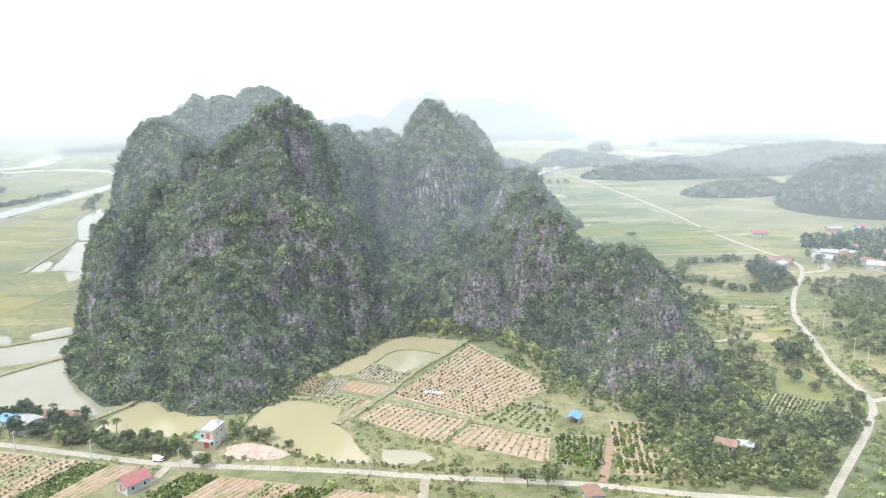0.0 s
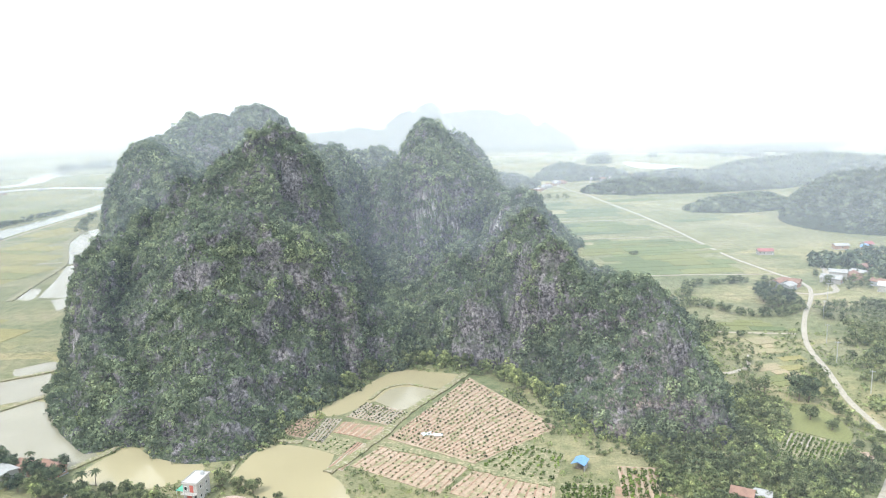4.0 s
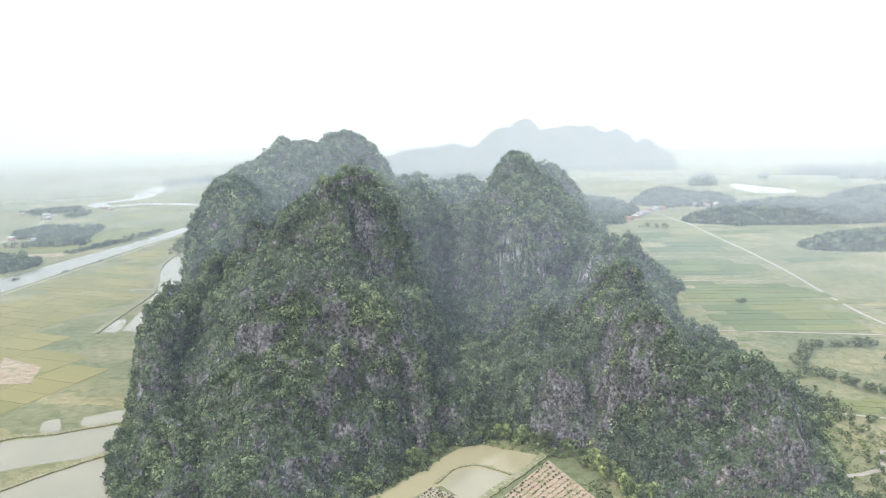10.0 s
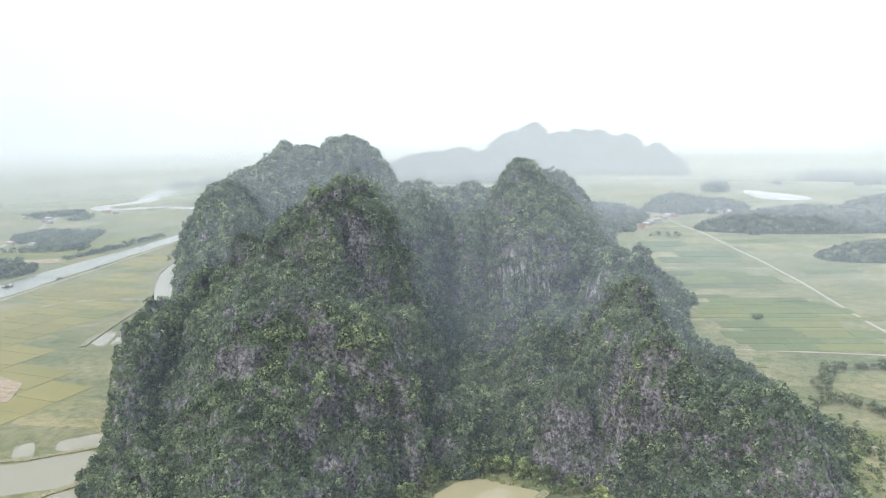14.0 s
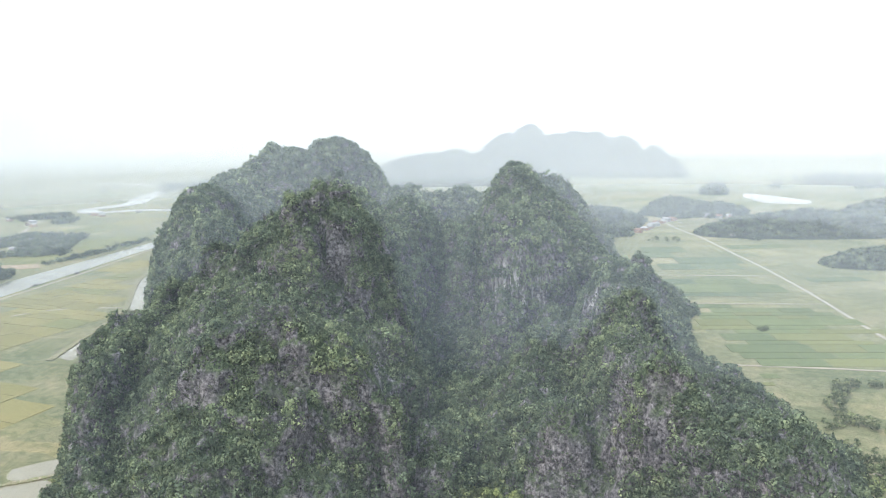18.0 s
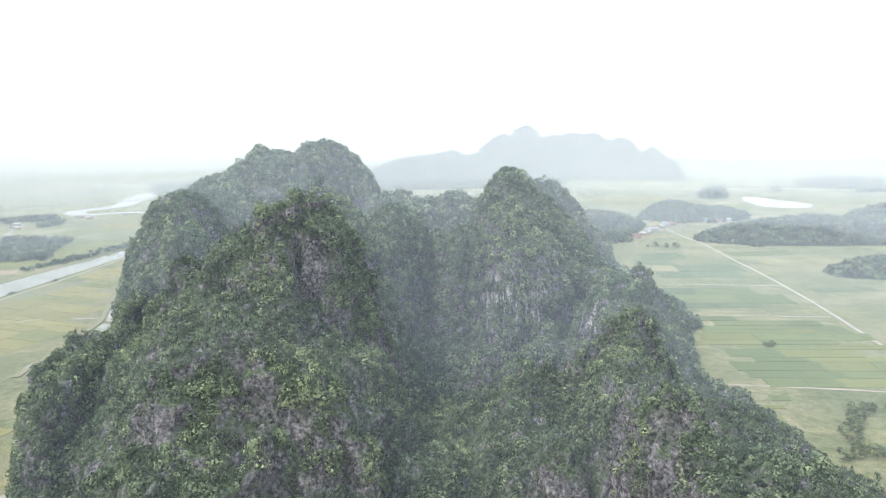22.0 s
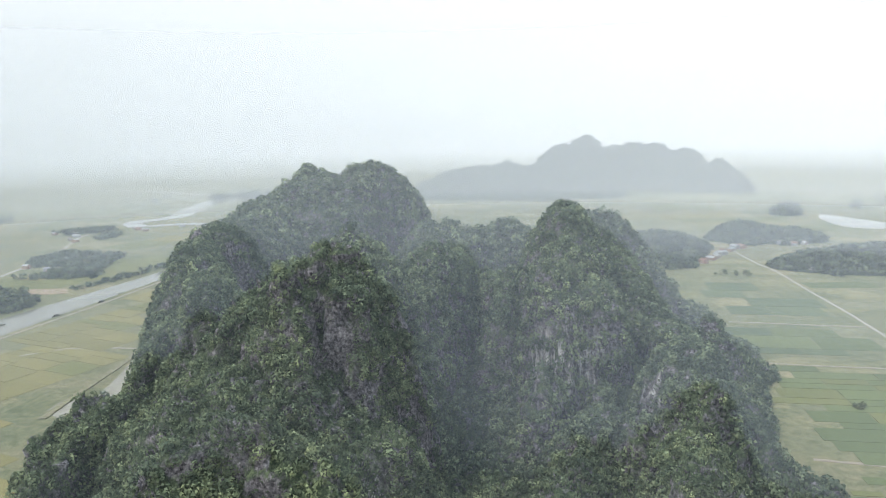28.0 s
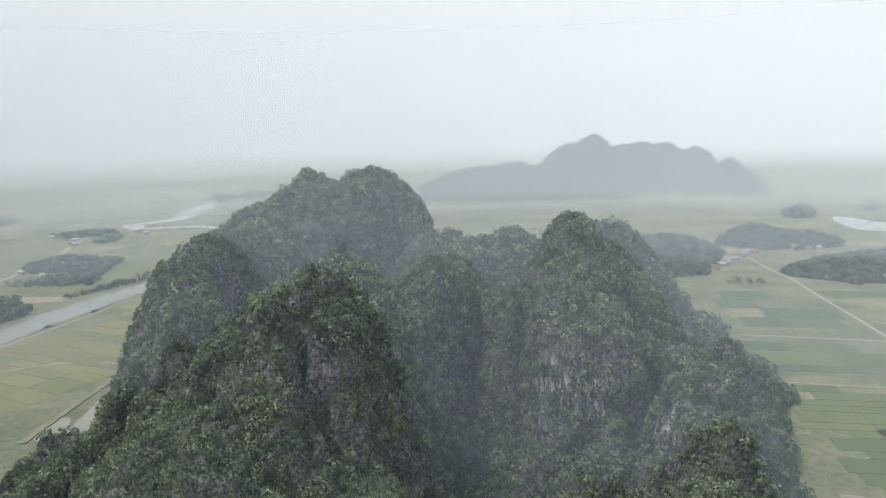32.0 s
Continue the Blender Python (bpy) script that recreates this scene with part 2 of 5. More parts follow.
def ribbon(name, points, width, z, mat, step=6.0, ragged=0.0, thick=0.25):
    """A strip of ground along a line: road, dyke or river."""
    line = smooth_line(points, step)
    d = np.gradient(line, axis=0)
    d /= np.linalg.norm(d, axis=1)[:, None]
    side = np.stack([-d[:, 1], d[:, 0]], 1)
    w = np.broadcast_to(np.asarray(width, float), (len(line),)) if np.ndim(width) == 0 else np.interp(np.linspace(0, 1, len(line)), np.linspace(0, 1, len(width)), width)
    rng = np.random.default_rng(len(line))
    wl_, wr_ = w / 2 + ragged * rng.normal(size=len(line)), w / 2 + ragged * rng.normal(size=len(line))
    left, right = line + side * wl_[:, None], line - side * wr_[:, None]
    CLEAR.append([tuple(q) for q in left] + [tuple(q) for q in right[::-1]])
    n = len(line)
    verts = [(x, y, z) for x, y in left] + [(x, y, z) for x, y in right] + [(x, y, z - thick) for x, y in left] + [(x, y, z - thick) for x, y in right]
    faces = []
    for i in range(n - 1):
        faces += [[i, n + i, n + i + 1, i + 1], [i, i + 1, 2 * n + i + 1, 2 * n + i], [n + i + 1, n + i, 3 * n + i, 3 * n + i + 1]]
    return new(name, mesh_from(name, verts, faces, mat))


# ---------------------------------------------------------------- relief
def lattice(ix, iy, seed):
    h = (ix.astype(np.int64) * 374761393 + iy.astype(np.int64) * 668265263 + seed * 974634777) & 0x7FFFFFFF
    h = ((h ^ (h >> 13)) * 1274126177) & 0x7FFFFFFF
    return ((h ^ (h >> 16)) & 0xFFFF) / 65535.0


def vnoise(x, y, seed=0):
    """Smooth noise from -1 to 1 on a unit lattice."""
    ix, iy = np.floor(x), np.floor(y)
    fx, fy = x - ix, y - iy
    fx, fy = fx ** 3 * (fx * (fx * 6 - 15) + 10), fy ** 3 * (fy * (fy * 6 - 15) + 10)
    a, b = lattice(ix, iy, seed), lattice(ix + 1, iy, seed)
    c, d = lattice(ix, iy + 1, seed), lattice(ix + 1, iy + 1, seed)
    return 2 * ((a * (1 - fx) + b * fx) * (1 - fy) + (c * (1 - fx) + d * fx) * fy) - 1


def fractal(x, y, size, octaves=4, seed=0, gain=0.5):
    v, amp = 0.0, 1.0
    for o in range(octaves):
        v = v + amp * vnoise(x / size + 17.3 * o, y / size - 9.1 * o, seed + o)
        size, amp = size * 0.5, amp * gain
    return v


RIDGES = []


def ridge(*crest, power=1.7):
    """A crest line: each corner has x, y, height and the half width at its foot."""
    RIDGES.append((crest, power))


# crest lines of the massif: front block and dome, left wall, back peaks, right peak, right ridge, valley floor
ridge((-85, 233, 22, 19), (-88, 284, 46, 45), (-90, 333, 72, 69), (-83, 345, 98, 26), (-98, 358, 80, 34), (-89, 406, 99, 47), (-136, 381, 66, 47), (-166, 427, 89, 32), (-201, 478, 86, 21), power=1.8)
ridge((-86, 299, 63, 38), (-59, 293, 58, 20), (-49, 327, 47, 24), power=2.3)
ridge((-75, 378, 98, 33), (-60, 347, 69, 8), power=1.9)
ridge((-103, 346, 80, 27), (-75, 357, 101, 12), power=2.3)
ridge((-67, 355, 91, 13), (-70, 427, 66, 16), (-71, 471, 84, 31), (-76, 532, 68, 36), (-94, 581, 79, 38), (-62, 635, 67, 53), (-60, 653, 76, 36), power=2.5)
ridge((-154, 314, 46, 16), (-161, 345, 44, 17), (-167, 373, 17, 27), power=1.4)
ridge((-131, 261, 4, 38), (-131, 313, 4, 44), (-124, 348, 64, 45), power=1.5)
ridge((-204, 465, 70, 23), (-200, 492, 89, 24), (-220, 584, 83, 49), (-260, 687, 87, 45), (-262, 786, 109, 10), power=2.3)
ridge((-205, 675, 102, 73), (-170, 703, 111, 36), (-168, 756, 87, 37), power=2.8)
ridge((-2, 481, 83, 38), (-8, 511, 94, 39), (-10, 542, 98, 35), (-4, 601, 79, 41), (22, 690, 29, 50), power=1.9)
ridge((8, 558, 80, 44), (25, 495, 57, 25), (47, 450, 48, 26), (45, 414, 61, 25), (45, 386, 52, 23), (37, 352, 41, 23), (39, 325, 45, 20), (38, 301, 46, 13), power=2.1)
ridge((43, 309, 51, 18), (58, 301, 31, 36), (70, 298, 37, 39), (92, 266, 16, 16), power=1.7)
ridge((75, 286, 44, 28), (95, 312, 18, 16), (108, 344, 4, 14), power=1.9)
ridge((16, 309, 33, 13), (23, 330, 19, 40), power=1.4)
ridge((65, 269, 21, 31), (78, 268, 37, 16), power=2.0)
ridge((-274, 793, 96, 18), (-262, 795, 105, 16), power=3.0)
ridge((54, 467, 27, 39), (57, 540, 23, 28), (75, 591, 8, 26), power=2.0)
ridge((-139, 296, 45, 11), (-142, 351, 60, 20), (-140, 370, 68, 37), power=1.6)
ridge((-62, 271, 17, 20), (-64, 272, 41, 19), power=1.9)
ridge((-37, 436, 23, 29), (-32, 451, 57, 18), (-34, 485, 72, 12), power=1.8)
ridge((3, 401, 24, 17), (16, 400, 35, 16), (32, 390, 37, 20), power=1.8)
ridge((-22, 423, 16, 20), (-13, 419, 42, 19), power=2.0)
ridge((-63, 360, 67, 9), (-60, 426, 52, 10), power=2.0)
ridge((-29, 308, 22, 15), (-21, 360, 11, 34), (-31, 404, 13, 36), (-48, 445, 21, 34), (-52, 520, 32, 50), (-40, 600, 45, 60), power=1.7)
ridge((5, 332, 25, 23), (9, 384, 28, 23), (16, 425, 34, 13), (30, 445, 34, 22), power=1.5)
ridge((-94, 280, 56, 9), (-93, 290, 60, 12), (-84, 296, 64, 12), (-68, 296, 60, 10), (-52, 297, 50, 9), (-41, 290, 35, 9), power=3.0)
ridge((-47, 317, 53, 10), (-44, 330, 50, 9), power=3.0)
ridge((-150, 306, 42, 10), (-152, 323, 43, 9), (-157, 345, 46, 10), power=3.0)
ridge((-125, 367, 80, 21), (-140, 389, 83, 21), power=2.3)
ridge((0, 445, 77, 26), (8, 445, 70, 23), (-6, 468, 74, 26), power=4.2)
ridge((60, 404, 34, 24), (74, 385, 22, 30), (86, 377, 16, 25), power=1.8)
ridge((60, 494, 47, 23), (67, 512, 26, 26), (80, 548, 21, 28), power=1.7)
ridge((10, 594, 83, 37), (33, 631, 49, 39), (56, 690, 6, 36), power=2.1)
ridge((42, 301, 48, 9), (50, 289, 39, 11), (60, 280, 36, 13), (71, 277, 38, 13), (80, 274, 36, 12), power=2.4)
ridge((62, 239, 17, 11), (78, 232, 20, 12), power=2.1)
ridge((-133, 283, 26, 13), (-110, 239, 13, 11), power=1.8)
ridge((-63, 414, 73, 12), (-62, 439, 47, 12), power=2.4)
ridge((-28, 455, 52, 10), (-39, 480, 66, 14), (-48, 505, 62, 14), power=2.2)


def relief(x, y):
    """Height of the limestone massif above the plain."""
    wx = x + 5 * fractal(x, y, 46, 3, 11)
    wy = y + 5 * fractal(x, y, 46, 3, 23)
    total = np.zeros_like(x)
    k = 0.3
    for crest, power in RIDGES:
        best = np.full_like(x, -60.0)
        for (ax, ay, az, aw), (bx, by, bz, bw) in zip(crest, crest[1:]):
            dx, dy = bx - ax, by - ay
            s = np.clip(((wx - ax) * dx + (wy - ay) * dy) / (dx * dx + dy * dy), 0, 1)
            d = np.hypot(wx - ax - s * dx, wy - ay - s * dy)
            z, w = az + s * (bz - az), aw + s * (bw - aw)
            best = np.maximum(best, z * (1 - (d / w) ** power))
        total = total + np.exp(k * np.clip(best, -45, 130))
    h = np.log(total + 1e-9) / k
    foot = np.interp(y, (200, 219, 243, 280, 336, 375, 400), (-100, -111, -132, -157, -174, -190, -400))
    h = h - 1.3 * np.clip(foot - x, 0, 60)
    rough = np.clip(h / 25, 0, 1)
    h = h + rough * (3.0 * fractal(x, y, 34, 3, 5) + 4.0 * (0.45 - np.abs(fractal(x, y, 19, 3, 41))))
    band = (h + 5 * fractal(x, y, 30, 2, 77)) / 17.0
    f = band - np.floor(band)
    step = np.clip((f - 0.5) / 0.4 + 0.5, 0, 1)
    return h + 0.2 * 17.0 * (step * step * (3 - 2 * step) - f) * rough


def crags(x, y, h):
    """Sharp small relief of weathered limestone, up to three metres."""
    a = 1 - np.abs(fractal(x, y, 7.5, 3, 91))
    b = 1 - np.abs(fractal(x, y, 3.2, 3, 57))
    return np.clip(h / 6, 0, 1) * (2.8 * (a - 0.6) + 2.2 * (b - 0.6))


def height_grid(x0, x1, y0, y1, step):
    xs, ys = np.arange(x0, x1 + step / 2, step), np.arange(y0, y1 + step / 2, step)
    return np.meshgrid(xs, ys)


def grid_faces(ny, nx):
    idx = np.arange(ny * nx).reshape(ny, nx)
    return np.stack([idx[:-1, :-1], idx[:-1, 1:], idx[1:, 1:], idx[1:, :-1]], -1).reshape(-1, 4)


def massif(name, x0, x1, y0, y1, step):
    gx, gy = height_grid(x0, x1, y0, y1, step)
    h = relief(gx, gy)
    up = np.clip(h / 8, 0, 1)
    jx = gx + up * (1.5 * fractal(gy, 1.3 * h, 6, 3, 3) + 0.35 * vnoise(gx * 0.9, gy * 0.9, 3))
    jy = gy + up * (1.5 * fractal(gx, 1.3 * h, 6, 3, 4) + 0.35 * vnoise(gx * 0.9, gy * 0.9, 4))
    verts = np.stack([jx, jy, np.maximum(h + crags(gx, gy, h), -3)], -1).reshape(-1, 3)
    f = grid_faces(*gx.shape)
    f = f[(h.ravel()[f] > -2.5).any(1)]
    used, inv = np.unique(f, return_inverse=True)
    return new(name, mesh_fast(name, verts[used], inv.reshape(-1, 4), ROCK))


mountain = massif("limestone_mountain", -330, 150, 205, 870, 0.95)
tagged(mountain, "grey limestone karst mountain with steep cliffs and several peaks", "mountain")

# ---------------------------------------------------------------- ground, water and roads
g = 4800
ground = sheet("ground", [(-g, -300), (g, -300), (g, 4800), (-g, 4800)], 0.0, GRASS, 2.0)
tagged(ground, "flat green grassy plain under the mountain", "ground", kind="structure")
# ---------------------------------------------------------------- foliage
def leaf_material(name, dark, mid, light, size=0.08):
    """Leaves: tone varies from clump to clump and from leaf to leaf."""
    m = material(name, mid, 0.9)
    patch = ramp_node(m, noise_out(m, size * 4, 3, 0.6, offset=3), (0.34, dark), (0.5, mid), (0.66, light))
    wide = ramp_node(m, noise_out(m, size * 0.35, 3, 0.6, offset=17), (0.35, (0.78, 0.80, 0.81)), (0.65, (1.22, 1.18, 1.04)))
    patch = mix_color(m, 1.0, patch, wide, "MULTIPLY")
    g_ = m.node_tree.nodes.new("ShaderNodeNewGeometry")
    each = ramp_node(m, g_.outputs["Random Per Island"], (0.0, (0.6, 0.62, 0.63)), (1.0, (1.42, 1.4, 1.36)))
    tone = m.node_tree.nodes.new("ShaderNodeAttribute")
    tone.attribute_type, tone.attribute_name = "GEOMETRY", "clump_tone"
    clump = ramp_node(m, tone.outputs["Fac"], (0.0, (0.46, 0.48, 0.5)), (0.5, (0.95, 0.95, 0.95)), (1.0, (1.55, 1.5, 1.38)))
    base_from(m, mix_color(m, 1.0, mix_color(m, 1.0, patch, each, "MULTIPLY"), clump, "MULTIPLY"))
    p = m.node_tree.nodes["Principled BSDF"]
    p.inputs["Specular IOR Level"].default_value = 0.12
    thin = m.node_tree.nodes.new("ShaderNodeBsdfTranslucent")
    link(m, p.inputs["Base Color"].links[0].from_socket, thin.inputs["Color"])
    mixed = m.node_tree.nodes.new("ShaderNodeMixShader")
    mixed.inputs[0].default_value = 0.3
    link(m, p.outputs[0], mixed.inputs[1])
    link(m, thin.outputs[0], mixed.inputs[2])
    link(m, mixed.outputs[0], m.node_tree.nodes["Material Output"].inputs["Surface"])
    return m


LEAF_HILL = leaf_material("hill_shrub_leaves", (0.10, 0.13, 0.096), (0.158, 0.198, 0.138), (0.222, 0.26, 0.165))
LEAF_TREE = leaf_material("tree_leaves", (0.092, 0.118, 0.07), (0.16, 0.188, 0.105), (0.235, 0.255, 0.14), 0.15)
LEAF_PALE = leaf_material("bamboo_leaves", (0.135, 0.17, 0.085), (0.215, 0.255, 0.125), (0.295, 0.325, 0.155), 0.15)
LEAF_DARK = leaf_material("dark_tree_leaves", (0.06, 0.083, 0.06), (0.095, 0.125, 0.085), (0.135, 0.165, 0.105), 0.15)
BARK = mottled("bark", (0.16, 0.12, 0.09), (0.24, 0.19, 0.14), 0.8, fine=6)


def leaf_ball(n, rng, leaf=0.42, squash=0.75):
    """n leafy sprays (three-cornered) spread over a lumpy dome of radius 1."""
    u = rng.normal(size=(n, 3))
    u[:, 2] = np.abs(u[:, 2]) * 1.0 - 0.25
    u /= np.linalg.norm(u, axis=1)[:, None]
    c = u * rng.uniform(0.6, 1.0, (n, 1)) * np.array([1, 1, squash])
    nrm = u + 0.32 * rng.normal(size=(n, 3))
    nrm /= np.linalg.norm(nrm, axis=1)[:, None]
    t = np.cross(nrm, rng.normal(size=(n, 3)))
    t /= np.linalg.norm(t, axis=1)[:, None]
    b = np.cross(nrm, t)
    s = leaf * rng.uniform(0.7, 1.3, (n, 1))
    k = rng.uniform(0.5, 0.9, (n, 1))
    return np.stack([c - t * s - b * s * k, c + t * s - b * s * k, c + b * s * 1.5 * k], 1)


def foliage_mesh(name, places, sizes, mat, seed=1, sprays=24, leaf=0.36, squash=0.8, lean=None):
    """One mesh of leafy clumps at the places, each turned and scaled, and leaning along its own direction if given."""
    rng = np.random.default_rng(seed)
    kinds = np.stack([leaf_ball(sprays, rng, leaf, squash) for _ in range(8)])
    n = len(places)
    a = rng.uniform(0, 2 * np.pi, n)
    v = kinds[rng.integers(0, 8, n)].reshape(n, sprays * 3, 3).copy()
    ca, sa = np.cos(a)[:, None], np.sin(a)[:, None]
    x, y = v[..., 0] * ca - v[..., 1] * sa, v[..., 0] * sa + v[..., 1] * ca
    v[..., 0], v[..., 1] = x, y
    if lean is not None:
        up = lean / np.linalg.norm(lean, axis=1)[:, None]
        e1 = np.cross(np.array([0.0, 1.0, 0.0]) + 0.01, up)
        e1 /= np.linalg.norm(e1, axis=1)[:, None]
        e2 = np.cross(up, e1)
        v = v[..., :1] * e1[:, None] + v[..., 1:2] * e2[:, None] + v[..., 2:] * up[:, None]
    v = v * np.asarray(sizes)[:, None, None] * rng.uniform(0.8, 1.2, (n, 1, 3)) + np.asarray(places)[:, None, :]
    me = mesh_fast(name, v.reshape(-1, 3), np.arange(n * sprays * 3).reshape(-1, 3), mat)
    tone = np.repeat(rng.uniform(0, 1, n).astype(np.float32), sprays * 3)
    me.attributes.new("clump_tone", "FLOAT", "POINT").data.foreach_set("value", tone)
    return me


# bare limestone: x, y and reach of the places where little grows
STONY = ((-93, 283, 11), (-84, 295, 7), (-150, 310, 12), (-156, 340, 9), (36, 332, 9), (41, 303, 9), (46, 290, 8), (66, 242, 17), (78, 262, 12),
         (-72, 240, 17), (-60, 262, 13), (-95, 245, 12), (22, 302, 12), (-44, 297, 9), (-32, 303, 8), (10, 306, 9), (94, 288, 9), (-52, 310, 6), (58, 234, 12), (74, 252, 13), (88, 272, 10))


def slopes(x0, x1, y0, y1, step, rng):
    """Loose grid over the mountain: place, height, the two slopes and how bare the rock is."""
    gx, gy = height_grid(x0, x1, y0, y1, step)
    gx = gx + rng.uniform(-0.5, 0.5, gx.shape) * step
    gy = gy + rng.uniform(-0.5, 0.5, gy.shape) * step
    h = relief(gx, gy)
    e = 1.5
    dx, dy = (relief(gx + e, gy) - h) / e, (relief(gx, gy + e) - h) / e
    slope = np.hypot(dx, dy)
    bare = 0.75 * fractal(gx, gy, 22, 3, 321) + 0.4 * fractal(gx, gy, 7, 3, 55) + 0.1 * np.clip(slope - 1.8, 0, 3)
    for cx, cy, reach in STONY:
        bare = bare + 1.05 * np.exp(-((gx - cx) ** 2 + (gy - cy) ** 2) / reach ** 2)
    for cx, cy, reach in ((-4, 424, 19), (30, 404, 9), (-70, 340, 14), (-47, 311, 7)):
        bare = bare + 0.65 * np.exp(-((gx - cx) ** 2 + (gy - cy) ** 2) / reach ** 2) * np.clip(slope - 0.8, 0, 1)
    return gx, gy, h, dx, dy, slope, bare


def hill_shrubs(x0, x1, y0, y1, gap, size, seed, mat, cover, sprays, leaf):
    """Shrubs spread evenly over the slopes, also the steep ones; bare ribs and sheer cliffs keep only scattered tufts."""
    rng = np.random.default_rng(seed)
    gx, gy, h, dx, dy, slope, bare = slopes(x0, x1, y0, y1, gap / 2, rng)
    area = np.sqrt(1 + slope ** 2)
    tuft = (bare >= cover) & (rng.uniform(0, 1, gx.shape) < 0.13)
    keep = (h > 0.5) & (rng.uniform(0, 1, gx.shape) < np.clip(area, 1, 4) / 4) & ((bare < cover + rng.normal(0, 0.1, gx.shape)) | tuft)
    keep &= (dy > -0.8) | (rng.uniform(0, 1, gx.shape) < 0.35)
    x, y, h, s = gx[keep], gy[keep], h[keep], slope[keep]
    r = size * rng.uniform(0.45, 1.3, len(x)) ** 1.8 * np.where(dy[keep] > -0.8, 1.0, 1.6) * np.where(tuft[keep], 0.55, 1.0)
    r = np.minimum(r, 1.5 * size)
    n = np.stack([-dx[keep], -dy[keep], np.ones(len(x))], 1) / area[keep][:, None]
    place = np.stack([x, y, h + crags(x, y, h) * np.clip(1.4 - 0.4 * s, 0, 1)], 1) + 0.3 * r[:, None] * n
    return foliage_mesh("shrubs", place, r, mat, seed, sprays, leaf, 0.9, n + np.array([0, 0, 0.25]))


def rock_teeth(x0, x1, y0, y1, gap, size, seed, cover):
    """Jagged weathered blades and blocks of limestone standing out of the bare slopes."""
    rng = np.random.default_rng(seed)
    gx, gy, h, dx, dy, slope, bare = slopes(x0, x1, y0, y1, gap, rng)
    keep = (h > 0.8) & (bare > cover - 0.06 + rng.normal(0, 0.06, gx.shape)) & (dy > -0.8)
    x, y, h, s = gx[keep], gy[keep], h[keep], slope[keep]
    n = np.stack([-dx[keep], -dy[keep], np.ones(len(x))], 1) / np.sqrt(1 + s ** 2)[:, None]
    k = len(x)
    foot = np.stack([x, y, h + crags(x, y, h) * np.clip(1.4 - 0.4 * s, 0, 1)], 1)
    r = size * rng.uniform(0.5, 1.3, (k, 1))
    t = np.cross(n, rng.normal(size=(k, 3)))
    t /= np.linalg.norm(t, axis=1)[:, None]
    b = np.cross(n, t)
    up = n + np.array([0, 0, 0.9]) + 0.35 * rng.normal(size=(k, 3))
    tall = r * rng.uniform(0.5, 1.5, (k, 1))
    foot = foot - 0.4 * r * n
    j = lambda: rng.uniform(0.6, 1.2, (k, 1)) * r
    ring = [foot + t * j(), foot + b * j() * 0.7, foot - t * j(), foot - b * j() * 0.7]
    crest = foot + up * tall
    edge = t * j() * 0.45
    v = np.stack(ring + [crest + edge, crest - edge * 0.8 - up * tall * rng.uniform(0, 0.35, (k, 1))], 1).reshape(-1, 3)
    f = np.array([[0, 1, 4], [1, 5, 4], [1, 2, 5], [2, 3, 5], [3, 4, 5], [3, 0, 4]])
    return mesh_fast("rock_teeth", v, (np.arange(k)[:, None, None] * 6 + f).reshape(-1, 3), ROCK)


for y0, y1, gap, size, seed in ((205, 350, 1.0, 0.75, 12), (350, 520, 1.5, 1.1, 13)):
    ob = new("limestone_outcrop", rock_teeth(-260, 130, y0, y1, gap, size, seed, 0.66))
    tagged(ob, "jagged grey limestone blades on the bare slopes", "rock", kind="stuff")
for y0, y1, gap, size, seed, sprays, leaf in ((205, 380, 2.0, 1.75, 2, 52, 0.18), (380, 560, 2.5, 2.1, 3, 40, 0.2), (560, 860, 3.6, 2.9, 4, 28, 0.25)):
    ob = new("hillside_shrubs", hill_shrubs(-330, 145, y0, y1, gap, size, seed, LEAF_HILL, 0.72, sprays, leaf))
    tagged(ob, "dense green shrubs and small trees clinging to the limestone", "shrubs", kind="stuff")
def pond(outline, mat, label, z=0.06, name="pond", step=4.0):
    line = smooth_line(list(outline) + [outline[0]], step)[:-1]
    ob = sheet(name, [tuple(q) for q in line], z, mat, 0.5)
    return tagged(ob, label, "pond", kind="structure")


pond([(-53, 251), (-36, 272), (-27, 287), (-18, 295), (-5, 291), (6, 286), (-3, 270), (-13, 257), (-27, 263), (-38, 252)], WATER_GREEN, "muddy green fish pond at the mountain foot")
pond([(-27, 263), (-22, 274), (-14, 276), (-5, 271), (-11, 257), (-17, 254)], WATER_TAN, "small pale pond cut off by a mud bank", 0.10)
pond([(-65, 206), (-63, 222), (-57, 230), (-45, 227), (-36, 222), (-37, 212), (-32, 205), (-26, 192), (-22, 185), (-39, 188), (-52, 195), (-57, 201)], WATER_GREEN, "shallow muddy green pond beside the road")
pond([(-20, 193), (-8, 191), (-4, 186), (-18, 184)], WATER_TAN, "small pale muddy pool beside the road")
pond([(-113, 209), (-111, 221), (-104, 231), (-94, 224), (-77, 219), (-76, 211), (-88, 204)], WATER_GREEN, "olive green pond below the cliff")
pond([(-185, 240), (-173, 260), (-157, 273), (-135, 252), (-113, 226), (-119, 216), (-132, 219), (-147, 227)], WATER_PALE, "wide pale fish pond")
pond([(-225, 268), (-205, 286), (-193, 290), (-169, 303), (-157, 280), (-178, 268), (-200, 258)], WATER_PALE, "pale fish pond behind a grass dyke")
pond([(-270, 442), (-272, 458), (-262, 463), (-252, 434)], WATER_PALE, "pale flooded hollow at the paddy edge", step=3)
